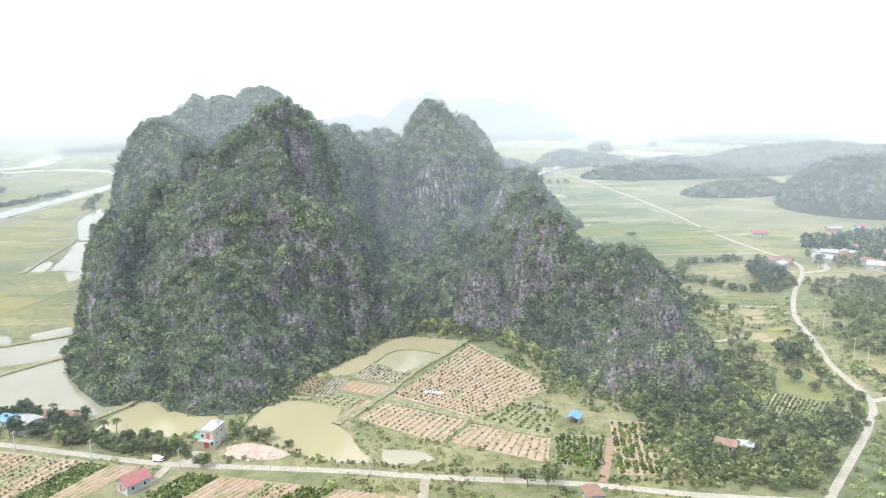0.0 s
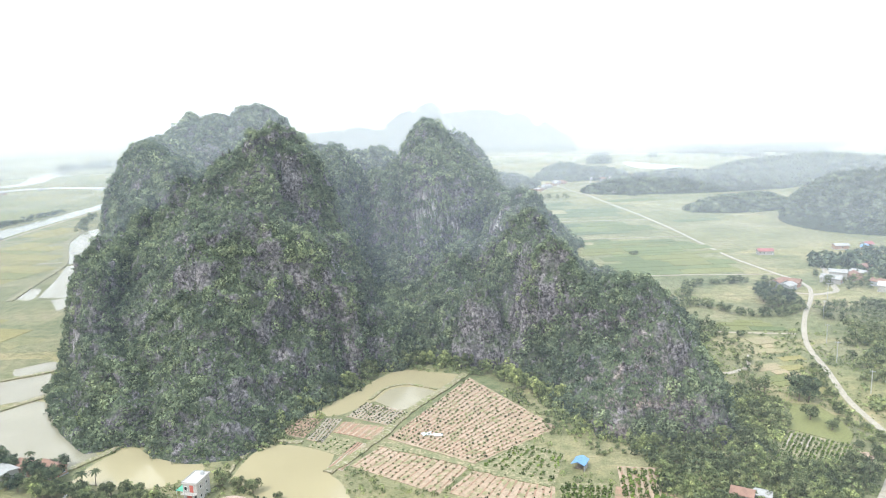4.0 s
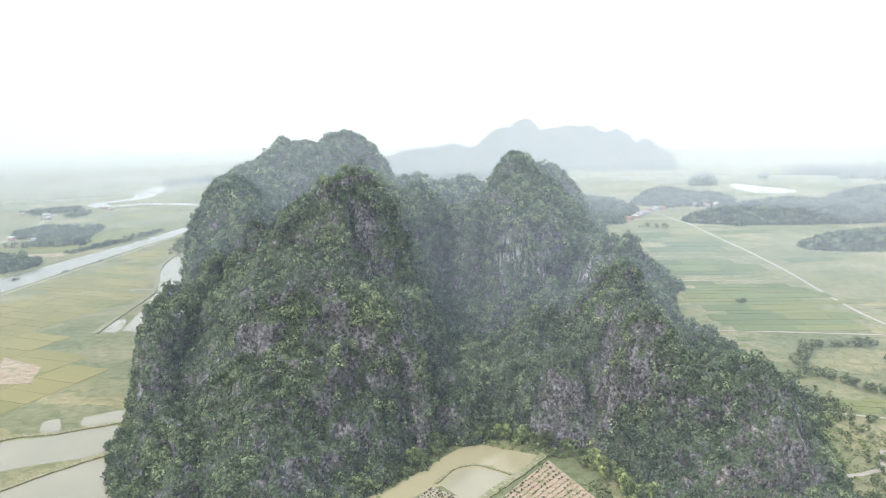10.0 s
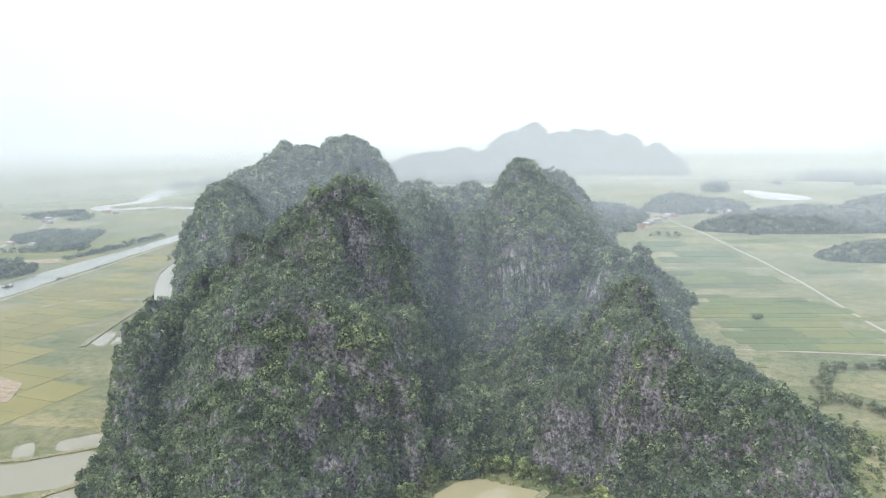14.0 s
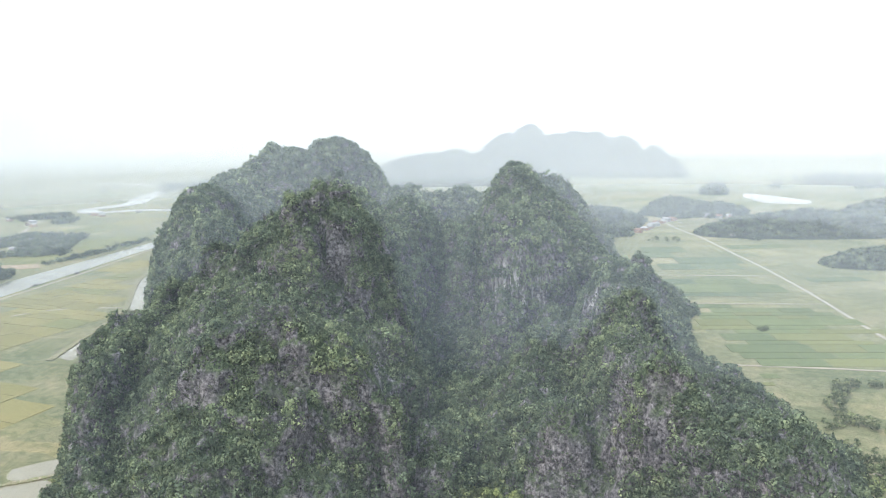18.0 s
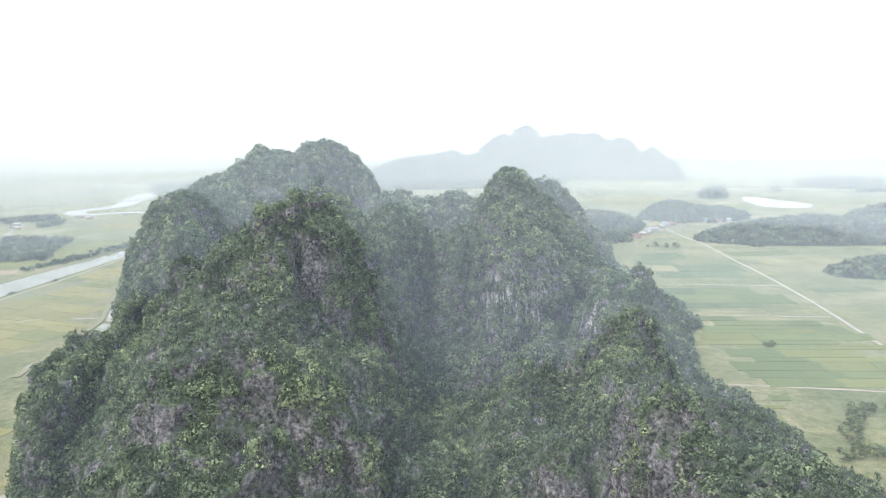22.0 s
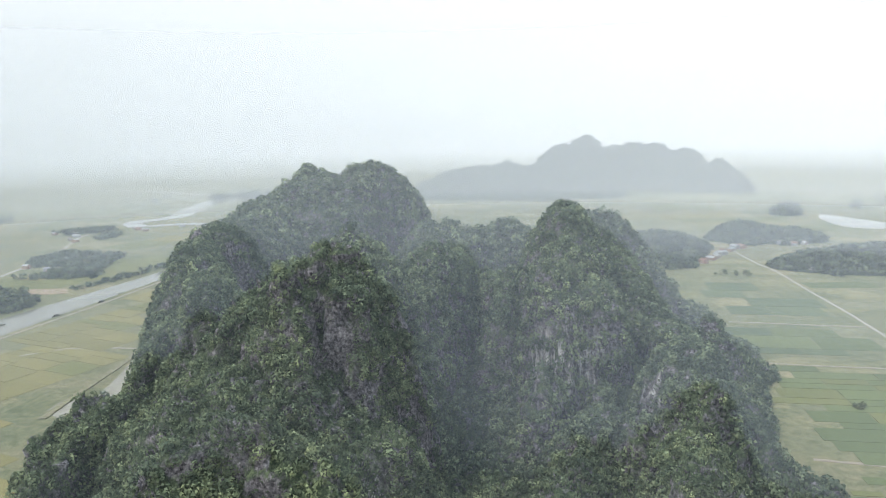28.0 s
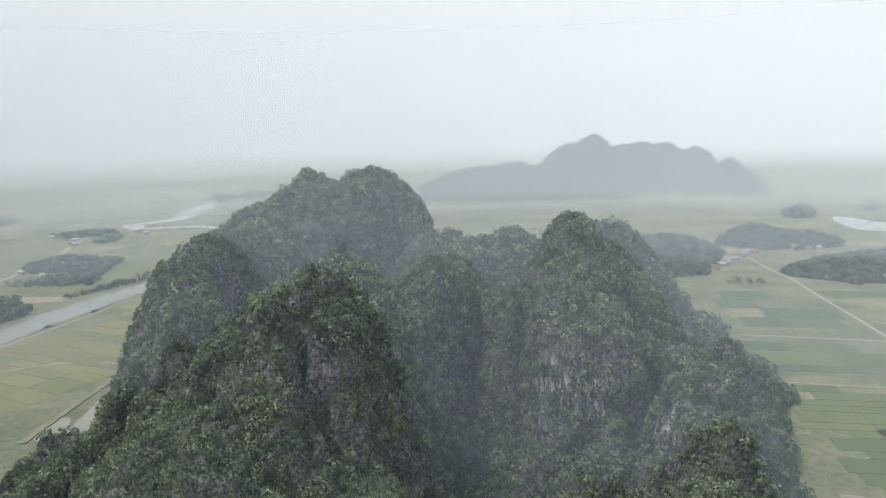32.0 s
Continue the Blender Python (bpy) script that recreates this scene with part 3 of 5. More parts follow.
pond([(-250, 438), (-266, 490), (-281, 536), (-262, 532), (-232, 475), (-226, 440)], WATER_PALE, "long pale channel pond under the cliff")
pond([(-322, 606), (-349, 703), (-325, 712), (-290, 640), (-266, 545), (-283, 543)], WATER_PALE, "long pale channel pond along the mountain")
pond([(-239, 432), (-226, 436), (-221, 407), (-231, 421)], WATER_PALE, "narrow pale drainage pool", step=3)
pond([(-204, 304), (-199, 308), (-190, 295), (-196, 292)], WATER_PALE, "small flooded plot beside the fish ponds", step=3)
pond([(-189, 310), (-176, 319), (-168, 305), (-184, 302)], WATER_PALE, "small flooded plot beside the fish ponds", step=3)
pond([(324, 1292), (345, 1340), (400, 1230), (380, 1180), (330, 1200)], WATER_RIVER, "distant pale lake beyond the fields", 0.3)
pond([(560, 1560), (620, 1500), (640, 1200), (600, 1190), (590, 1320)], WATER_RIVER, "distant pale river reach", 0.3)

tagged(ribbon("river", [(-480, 340), (-448, 440), (-436, 540), (-434, 640), (-432, 760), (-430, 860), (-434, 954), (-470, 1060), (-545, 1150), (-650, 1185), (-715, 1145)], (48, 46, 44, 36, 28, 24, 24, 26, 28, 26, 24), 0.05, WATER_RIVER), "wide muddy grey river winding across the plain", "river", kind="structure")
tagged(ribbon("river", [(-715, 1145), (-760, 1200), (-735, 1285), (-785, 1420), (-815, 1590), (-700, 1700)], (30, 34, 40, 44, 46, 40), 0.3, WATER_RIVER), "wide pale river in the hazy distance", "river", kind="structure")
tagged(ribbon("canal", [(-1600, 1960), (-1129, 1830), (-900, 1700), (-711, 1640), (-500, 1700)], 22, 0.4, WATER_PALE), "pale canal far across the plain", "canal", kind="structure")

tagged(ribbon("road", [(-330, 245), (-200, 214), (-137, 201), (-110, 194), (-81, 187), (-31, 181), (-7, 177), (37, 171), (63, 165), (99, 160)], 2.6, 0.16, CONCRETE), "pale concrete village road", "road", kind="structure")
tagged(ribbon("road", [(62, 122), (80, 144), (96, 164), (107, 177), (123, 196), (131, 207), (138.5, 220), (142, 250), (150, 280), (158, 312), (176, 350), (200, 391), (208, 417), (202, 456), (196.5, 500), (195, 580), (194, 620), (190.5, 680), (187, 724), (182, 770), (173, 868), (165, 905), (156, 976), (160, 1040)], 2.3, 0.14, CONCRETE), "pale concrete country road between the paddies", "road", kind="structure")
tagged(ribbon("road", [(138, 219), (160, 222), (210, 205)], 2.3, 0.17, CONCRETE), "pale concrete side road", "road", kind="structure")
tagged(ribbon("road", [(-7, 176), (-7.5, 166), (-7, 140)], 2.6, 0.13, DIRT), "narrow grey farm track", "road", kind="structure")
tagged(ribbon("road", [(96, 276), (106, 279), (119, 284), (128, 300)], 2.0, 0.13, CONCRETE), "narrow pale path at the mountain foot", "path", kind="structure")
tagged(ribbon("road", [(200, 391), (216, 396), (224, 415), (250, 480)], 3.2, 0.13, CONCRETE), "pale lane into the village", "road", kind="structure")
tagged(ribbon("road", [(201, 392), (190, 398), (178, 396)], 2.6, 0.12, DIRT), "short dirt lane to the farmstead", "road", kind="structure")
tagged(ribbon("road", [(-560, 620), (-604, 757), (-643, 874), (-717, 1006), (-740, 1060)], 5.0, 0.15, CONCRETE), "pale village road on the far river bank", "road", kind="structure")
for pts, w, label in (([(88, 580), (130, 577), (192, 578)], 1.6, "narrow earth bund across the paddies"),
                      ([(100, 671), (190, 668)], 2.0, "narrow earth bund across the paddies"),
                      ([(98, 449), (150, 446), (204, 441)], 2.0, "pale field path across the paddies"),
                      ([(112, 338), (135, 330), (160, 326)], 1.6, "pale field path below the ridge"),
                      ([(-380, 500), (-340, 541), (-291, 549)], 2.2, "pale field path between yellow paddies"),
                      ([(-404, 480), (-408, 560), (-408, 660), (-412, 760), (-414, 860)], 2.6, "pale river embankment path")):
    tagged(ribbon("field_path", pts, w, 0.14, DIRT, 5.0, 0.15), label, "path", kind="structure")
BANK = mottled("muddy_bank", (0.24, 0.20, 0.12), (0.19, 0.20, 0.08), 0.3, c3=(0.36, 0.31, 0.22), fine=5)
for pts, w, label in (([(-120, 214), (-113, 223), (-107, 234)], 2.2, "stony bank between two ponds"),
                      ([(-186, 237), (-170, 262), (-156, 278), (-148, 274)], 3.0, "grassy dyke between fish ponds"),
                      ([(-230, 270), (-205, 289), (-190, 294), (-168, 307)], 2.4, "grassy dyke with a footpath beside the pond"),
                      ([(-264, 432), (-272, 470), (-284, 530), (-296, 560), (-335, 640), (-354, 706)], 4.0, "raised earth dyke along the channel"),
                      ([(-283, 539), (-262, 538)], 2.5, "low earth bank across the channel"),
                      ([(-29, 264), (-23, 276), (-14, 278), (-4, 272)], 1.0, "low mud bank inside the pond"),
                      ([(8, 288), (-4, 268), (-13, 254), (-24, 230), (-36, 210)], 3.0, "grassy bank between the pond and the field"),
                      ([(-67, 204), (-65, 222), (-58, 232), (-48, 230)], 1.6, "muddy pond bank")):
    tagged(ribbon("dyke", pts, w, 0.5, BANK, 3.0, 0.25, 0.8), label, "dyke", kind="structure")
# ---------------------------------------------------------------- parts and buildings
def part(name, mesh, parent, label="", at=None):
    """A mesh as one part under its thing."""
    ob = new(name, mesh)
    ob.parent = parent
    if at is not None:
        ob.matrix_basis = at
    return tagged(ob, label)


def thing(name, x, y, z=0.0, turn=0.0, label="", category="", group=""):
    ob = new(name)
    ob.empty_display_size = 0.3
    ob.matrix_basis = pose(x, y, z, 0, 0, turn)
    return tagged(ob, label, category, group)


def box(name, size, centre, mat, bevel=0.0):
    bm = bmesh.new()
    bmesh.ops.create_cube(bm, size=1.0, matrix=Matrix.Translation(centre) @ Matrix.Diagonal((*size, 1)))
    if bevel:
        bmesh.ops.bevel(bm, geom=bm.edges[:], offset=bevel, segments=1, affect="EDGES")
    me = bpy.data.meshes.new(name)
    bm.to_mesh(me)
    bm.free()
    me.materials.append(mat)
    return me


def tube(name, radius, length, mat, sides=8, top=None, centre=(0, 0, 0)):
    """An upright tapered tube standing on centre."""
    bm = bmesh.new()
    bmesh.ops.create_cone(bm, cap_ends=True, segments=sides, radius1=radius, radius2=radius if top is None else top, depth=length,
                          matrix=Matrix.Translation((centre[0], centre[1], centre[2] + length / 2)))
    me = bpy.data.meshes.new(name)
    bm.to_mesh(me)
    bm.free()
    me.materials.append(mat)
    return me


def ribbed(name, base, rough=0.5):
    m = material(name, base, rough)
    n = noise_out(m, 0.6, 4)
    base_from(m, ramp_node(m, n, (0.3, tuple(0.82 * c for c in base)), (0.7, tuple(1.12 * c for c in base))))
    return m


WALL_WHITE = mottled("whitewashed_wall", (0.44, 0.425, 0.39), (0.37, 0.36, 0.335), 0.5, fine=6, bump_size=0.01)
WALL_GREY = mottled("grey_render", (0.32, 0.335, 0.345), (0.38, 0.395, 0.40), 0.5, fine=6, bump_size=0.01)
WALL_BRICK = mottled("bare_brick_wall", (0.36, 0.22, 0.16), (0.42, 0.30, 0.22), 0.6, fine=6, bump_size=0.02)
ROOF_RED = ribbed("red_metal_roof", (0.33, 0.12, 0.115))
ROOF_TILE = ribbed("brown_tile_roof", (0.26, 0.15, 0.11), 0.8)
ROOF_BLUE = ribbed("blue_metal_roof", (0.16, 0.31, 0.52))
ROOF_GREY = ribbed("grey_cement_roof", (0.36, 0.35, 0.335), 0.8)
ROOF_WHITE = ribbed("pale_flat_roof", (0.52, 0.50, 0.47), 0.8)
AWNING = ribbed("green_awning", (0.10, 0.36, 0.24))
DOOR_RED = ribbed("red_door_paint", (0.42, 0.10, 0.07))
PANE = material("window_pane", (0.03, 0.035, 0.04), 0.1)
FRAME = material("window_frame_paint", (0.55, 0.55, 0.52), 0.6)
TARP = mottled("white_tarpaulin", (0.66, 0.68, 0.70), (0.58, 0.60, 0.63), 0.7, 0.5)
STEEL = mottled("galvanised_steel", (0.40, 0.41, 0.42), (0.48, 0.49, 0.50), 0.8, 0.5)
POST = mottled("concrete_post", (0.42, 0.41, 0.38), (0.50, 0.49, 0.46), 0.7)
WIRE = material("black_cable", (0.03, 0.03, 0.03), 0.6)


def gable(name, w, d, z, rise, over, mat, thick=0.12):
    """Two roof slopes as one folded slab; the ridge runs along y."""
    hw, hd = w / 2 + over, d / 2 + over
    drop = rise * over / (w / 2)
    prof = [(-hw, z - drop), (0, z + rise), (hw, z - drop)]
    verts = [(x, s * hd, zz) for s in (-1, 1) for x, zz in prof] + [(x, s * hd, zz + thick) for s in (-1, 1) for x, zz in prof]
    faces = [[0, 3, 4, 1], [1, 4, 5, 2], [6, 7, 10, 9], [7, 8, 11, 10], [0, 6, 9, 3], [2, 5, 11, 8], [0, 1, 7, 6], [1, 2, 8, 7], [3, 9, 10, 4], [4, 10, 11, 5]]
    return mesh_from(name, verts, faces, mat)


def gable_wall(name, w, d, h, rise, mat):
    verts = [(-w / 2, -d / 2, 0), (w / 2, -d / 2, 0), (w / 2, -d / 2, h), (0, -d / 2, h + rise), (-w / 2, -d / 2, h)]
    verts += [(x, d / 2, z) for x, _, z in verts]
    faces = [[0, 1, 2, 3, 4], [9, 8, 7, 6, 5], [1, 6, 7, 2], [0, 4, 9, 5]]
    return mesh_from(name, verts, faces, mat)


def window(parent, x, y, z, w, h, side):
    """A framed pane standing in a wall; side is the way the wall faces."""
    m = pose(x, y, z, 0, 0, {"-y": 0, "x": 90, "y": 180, "-x": -90}[side])
    fr = part("window", box("window", (w, 0.14, h), (0, 0, 0), FRAME, 0.02), parent, at=m)
    part("pane", box("pane", (w - 0.24, 0.05, h - 0.24), (0, -0.065, 0), PANE), fr)
    part("sill", box("sill", (w + 0.2, 0.2, 0.08), (0, -0.07, -h / 2 - 0.04), FRAME), fr)


def house(x, y, turn, w, d, h, rise, wall, roof, label, doors=1, windows=2, group=""):
    ob = thing("house", x, y, 0, turn, label, "house", group)
    part("wall", gable_wall("wall", w, d, h, rise, wall), ob)
    part("roof", gable("roof", w, d, h, rise, 0.45, roof), ob)
    part("plinth", box("plinth", (w + 0.4, d + 0.4, 0.4), (0, 0, 0.1), ROOF_GREY, 0.03), ob)
    for i in range(windows):
        yy = d * ((i + 0.5) / windows - 0.5)
        window(ob, w / 2 + 0.02, yy, h * 0.55, 0.95, 1.15, "x")
        window(ob, -w / 2 - 0.02, yy, h * 0.55, 0.95, 1.15, "-x")
    if doors:
        part("door", box("door", (0.95, 0.1, 2.1), (-w * 0.12, -d / 2 - 0.02, 1.35), DOOR_RED, 0.02), ob)
        window(ob, w * 0.28, -d / 2 - 0.02, h * 0.55, 0.8, 1.0, "-y")
    return ob


def tall_house(x, y, turn, w, d, label):
    """A narrow two-storey house with a flat roof, a balcony and an awning."""
    ob = thing("house", x, y, 0, turn, label, "house")
    part("wall", box("wall", (w, d, 5.6), (0, 0, 2.8), WALL_WHITE, 0.03), ob)
    part("roof", box("roof", (w + 0.5, d + 0.5, 0.25), (0, 0, 5.73), ROOF_WHITE, 0.03), ob)
    for sx, sy, cx, cy in ((w + 0.5, 0.15, 0, -d / 2 - 0.17), (w + 0.5, 0.15, 0, d / 2 + 0.17), (0.15, d + 0.2, -w / 2 - 0.17, 0), (0.15, d + 0.2, w / 2 + 0.17, 0)):
        part("parapet", box("parapet", (sx, sy, 0.35), (cx, cy, 5.95), WALL_WHITE, 0.02), ob)
    bal = part("balcony", box("balcony", (w, 1.3, 0.18), (0, -d / 2 - 0.66, 2.85), ROOF_WHITE, 0.02), ob)
    for i in range(9):
        part("baluster", box("baluster", (0.09, 0.09, 0.8), (-w / 2 + 0.1 + i * (w - 0.2) / 8, -d / 2 - 1.24, 3.3), WALL_WHITE), bal)
    part("handrail", box("handrail", (w, 0.14, 0.12), (0, -d / 2 - 1.24, 3.72), WALL_WHITE), bal)
    part("door", box("door", (1.6, 0.12, 2.4), (-0.3, -d / 2 - 0.03, 1.3), DOOR_RED, 0.02), ob)
    part("door", box("door", (1.1, 0.12, 2.2), (0.5, -d / 2 - 0.03, 4.05), DOOR_RED, 0.02), ob)
    window(ob, -1.3, -d / 2 - 0.02, 4.1, 1.0, 1.3, "-y")
    window(ob, 1.6, -d / 2 - 0.02, 1.8, 1.0, 1.3, "-y")
    for z in (1.5, 4.2):
        for yy in (-d * 0.25, d * 0.2):
            window(ob, w / 2 + 0.02, yy, z, 0.8, 1.0, "x")
    part("awning", box("awning", (2.6, 3.6, 0.1), (-w / 2 - 1.3, -d * 0.2, 3.0), AWNING, 0.02), ob, "green sheet awning")
    for yy in (-1.6, 1.6):
        part("awning_post", tube("awning_post", 0.06, 2.95, STEEL, 6, centre=(-w / 2 - 2.4, -d * 0.2 + yy, 0)), ob)
    tank = part("water_tank", tube("water_tank", 0.45, 1.0, STEEL, 12, centre=(0.8, d * 0.3, 5.85)), ob, "steel water tank")
    part("lid", tube("lid", 0.3, 0.12, STEEL, 10, centre=(0.8, d * 0.3, 6.85)), tank)
    return ob


tall_house(-71.5, 199.0, -14, 4.4, 6.4, "white two-storey concrete house with a flat roof and red doors")
house(-85.0, 174.5, -38, 5.0, 6.6, 2.8, 1.5, WALL_GREY, ROOF_RED, "grey rendered house with a faded red metal roof")
house(-140, 214, 70, 5.0, 9.0, 2.8, 1.1, WALL_WHITE, ROOF_BLUE, "low house with a bright blue metal roof among trees")
house(-134, 210.5, 62, 6.0, 7.0, 4.0, 0.5, WALL_WHITE, ROOF_GREY, "white house with a shallow grey cement roof")
house(-129, 216, 64, 5.0, 7.0, 2.8, 1.5, WALL_BRICK, ROOF_TILE, "old house with a brown tiled roof among palms")
house(-121, 214.5, 60, 5.0, 7.0, 2.8, 1.5, WALL_BRICK, ROOF_TILE, "old house with a brown tiled roof behind trees")
house(35.4, 163.6, 8, 4.0, 5.0, 2.8, 0.3, WALL_GREY, ROOF_TILE, "small grey roadside hut with a nearly flat roof")
house(79, 189, 60, 4.0, 5.4, 2.4, 1.0, WALL_BRICK, ROOF_TILE, "hut with a rusty brown roof hidden in a thicket")
house(84, 188, 62, 3.2, 4.0, 2.4, 0.6, WALL_GREY, ROOF_GREY, "small grey outbuilding in a thicket")


def field_shed(x, y, turn):
    ob = thing("field_shed", x, y, 0, turn, "small farm shed with a blue metal roof in the orchard", "shed")
    part("roof", gable("roof", 3.4, 4.2, 2.3, 0.7, 0.35, ROOF_BLUE), ob, "blue corrugated metal roof")
    for sx in (-1, 1):
        for sy in (-1, 0, 1):
            part("post", tube("post", 0.08, 2.3, BARK, 6, centre=(sx * 1.6, sy * 2.0, 0)), ob)
    part("wall", box("wall", (3.2, 0.08, 1.6), (0, 2.0, 0.8), WALL_WHITE), ob)
    part("wall", box("wall", (0.08, 4.0, 1.2), (1.6, 0, 0.6), WALL_WHITE), ob)
    part("bench", box("bench", (1.6, 2.4, 0.45), (-0.3, 0.3, 0.25), BARK, 0.03), ob)


field_shed(39.0, 208.5, -28)


def tarpaulin(x, y, w, d, turn, seed):
    rng = np.random.default_rng(seed)
    gx, gy = np.meshgrid(np.linspace(-w / 2, w / 2, 13), np.linspace(-d / 2, d / 2, 9))
    a = 1 + 0.25 * vnoise(gx * 0.8, gy * 0.8, seed)
    z = 0.25 + 0.35 * np.abs(fractal(gx, gy, 1.6, 3, seed))
    me = mesh_fast("tarpaulin", np.stack([gx * a, gy * a, z], -1).reshape(-1, 3), grid_faces(*gx.shape), TARP, True)
    ob = new("tarpaulin", me)
    ob.matrix_basis = pose(x, y, 0, 0, 0, turn)
    tagged(ob, "crumpled white plastic tarpaulin lying on the field", "tarpaulin")


tarpaulin(-7.0, 234.0, 3.2, 2.6, 10, 3)
tarpaulin(-3.6, 233.0, 3.6, 2.4, -15, 5)
tarpaulin(74.5, 187.0, 1.6, 4.0, 20, 8)


def van(x, y, turn):
    ob = thing("van", x, y, 0.16, turn, "small white delivery van parked on the road", "van")
    ob.scale = (0.7, 0.7, 0.7)
    white, dark = material("van_paint", (0.75, 0.76, 0.77), 0.35), material("tyre_rubber", (0.02, 0.02, 0.02), 0.8)
    part("cargo_box", box("cargo_box", (2.9, 1.8, 1.8), (-0.7, 0, 1.5), white, 0.08), ob)
    cab = part("cab", box("cab", (1.5, 1.75, 1.4), (1.5, 0, 1.2), white, 0.18), ob)
    part("windscreen", box("windscreen", (0.06, 1.45, 0.6), (2.24, 0, 1.5), PANE), cab)
    for s in (-1, 1):
        part("side_window", box("side_window", (0.7, 0.04, 0.5), (1.6, s * 0.87, 1.5), PANE), cab)
        part("headlight", box("headlight", (0.06, 0.3, 0.18), (2.25, s * 0.6, 0.85), FRAME, 0.02), cab)
    part("chassis", box("chassis", (4.2, 1.4, 0.25), (0.1, 0, 0.5), dark), ob)
    for wx in (-1.4, 1.4):
        for wy in (-0.75, 0.75):
            bm = bmesh.new()
            bmesh.ops.create_cone(bm, cap_ends=True, segments=14, radius1=0.36, radius2=0.36, depth=0.24, matrix=pose(wx, wy, 0.36, 90))
            me = bpy.data.meshes.new("wheel")
            bm.to_mesh(me)
            bm.free()
            me.materials.append(dark)
            part("wheel", me, ob)


van(-84.0, 188.6, -10)


# ---------------------------------------------------------------- trees
def limb(bm_verts, bm_faces, a, b, r0, r1, sides=5):
    a, b = Vector(a), Vector(b)
    q = (b - a).to_track_quat("Z", "Y").to_matrix()
    n = len(bm_verts)
    for p, r in ((a, r0), (b, r1)):
        for i in range(sides):
            t = 2 * math.pi * i / sides
            bm_verts.append(p + q @ Vector((r * math.cos(t), r * math.sin(t), 0)))
    for i in range(sides):
        j = (i + 1) % sides
        bm_faces.append([n + i, n + j, n + sides + j, n + sides + i])


def tree_kind(height, spread, leaf_mat, seed, clumps=16, trunk=0.3, low=0.35, sprays=86):
    """One tree: tapered trunk, limbs, and a crown of leafy clumps with gaps."""
    rng = np.random.default_rng(seed)
    root = new("tree")
    root.empty_display_size = 0.3
    v, f = [], []
    top = (rng.normal(0, 0.2), rng.normal(0, 0.2), height * 0.62)
    limb(v, f, (0, 0, -0.3), top, trunk, trunk * 0.45, 7)
    places, sizes = [], []
    for i in range(clumps):
        a = 2.4 * i + rng.uniform(-0.4, 0.4)
        z = low + (0.93 - low) * (i + 0.5) / clumps
        rad = spread * math.sin(math.pi * min(0.95, 0.22 + 0.75 * (1 - z))) * rng.uniform(0.45, 0.95)
        p = (rad * math.cos(a), rad * math.sin(a), height * z * rng.uniform(0.93, 1.05))
        places.append(p)
        sizes.append(spread * rng.uniform(0.34, 0.55))
        if i % 2 == 0:
            limb(v, f, (0, 0, p[2] * 0.55), p, trunk * 0.32, 0.04)
    part("trunk", mesh_from("trunk", v, f, BARK), root)
    part("crown", foliage_mesh("crown", places, sizes, leaf_mat, seed, sprays, 0.16, 0.85), root)
    return root


def palm_kind(height, seed, leaf_mat):
    rng = np.random.default_rng(seed)
    root = new("palm_tree")
    root.empty_display_size = 0.3
    v, f = [], []
    lean = rng.normal(0, 0.5, 2)
    for k in range(4):
        limb(v, f, (lean[0] * (k / 4) ** 2, lean[1] * (k / 4) ** 2, height * k / 4 - 0.2), (lean[0] * ((k + 1) / 4) ** 2, lean[1] * ((k + 1) / 4) ** 2, height * (k + 1) / 4), 0.2 - 0.02 * k, 0.18 - 0.02 * k, 6)
    part("trunk", mesh_from("trunk", v, f, BARK), root)
    for i in range(14):
        a, up = 2 * math.pi * i / 14 + rng.uniform(-0.2, 0.2), rng.uniform(0.2, 1.1)
        verts, faces = [], []
        side = Vector((-math.sin(a), math.cos(a), 0))
        for k in range(6):
            t = k / 5
            c = Vector((lean[0] + 2.6 * t * math.cos(a), lean[1] + 2.6 * t * math.sin(a), height + up * 1.6 * t - 2.1 * t * t))
            w = 0.42 * math.sin(math.pi * (0.12 + 0.86 * t))
            verts += [c + side * w - Vector((0, 0, 0.18)), c, c - side * w - Vector((0, 0, 0.18))]
        for k in range(5):
            b = 3 * k
            faces += [[b, b + 1, b + 4, b + 3], [b + 1, b + 2, b + 5, b + 4]]
        part("frond", mesh_from("frond", verts, faces, leaf_mat), root)
    return root


KINDS = {
    "broad": tree_kind(8.0, 3.6, LEAF_TREE, 1, 20),
    "round": tree_kind(6.5, 3.2, LEAF_TREE, 2, 16),
    "dark": tree_kind(10.0, 4.0, LEAF_DARK, 3, 24),
    "bamboo": tree_kind(7.5, 3.0, LEAF_PALE, 4, 18, 0.18, 0.25),
    "bush": tree_kind(3.2, 2.3, LEAF_TREE, 5, 10, 0.14, 0.2),
    "pale_bush": tree_kind(3.4, 2.5, LEAF_PALE, 6, 10, 0.14, 0.2),
    "thin": tree_kind(8.5, 3.4, LEAF_TREE, 7, 12, 0.25, 0.5, 44),
}
TREE_LABELS = {
    "broad": "broad-leaved green tree with a lumpy crown",
    "round": "round-crowned green tree",
    "dark": "tall tree with a dense dark green crown",
    "bamboo": "feathery pale green bamboo clump",
    "bush": "low green bush",
    "pale_bush": "low pale green bush",
    "thin": "thin-crowned tree",
}
for key, root in KINDS.items():
    tagged(root, TREE_LABELS[key], "bush" if "bush" in key else "tree")
PALM = tagged(palm_kind(6.5, 4, LEAF_TREE), "palm tree with drooping fronds", "palm tree")
FIRST = {}


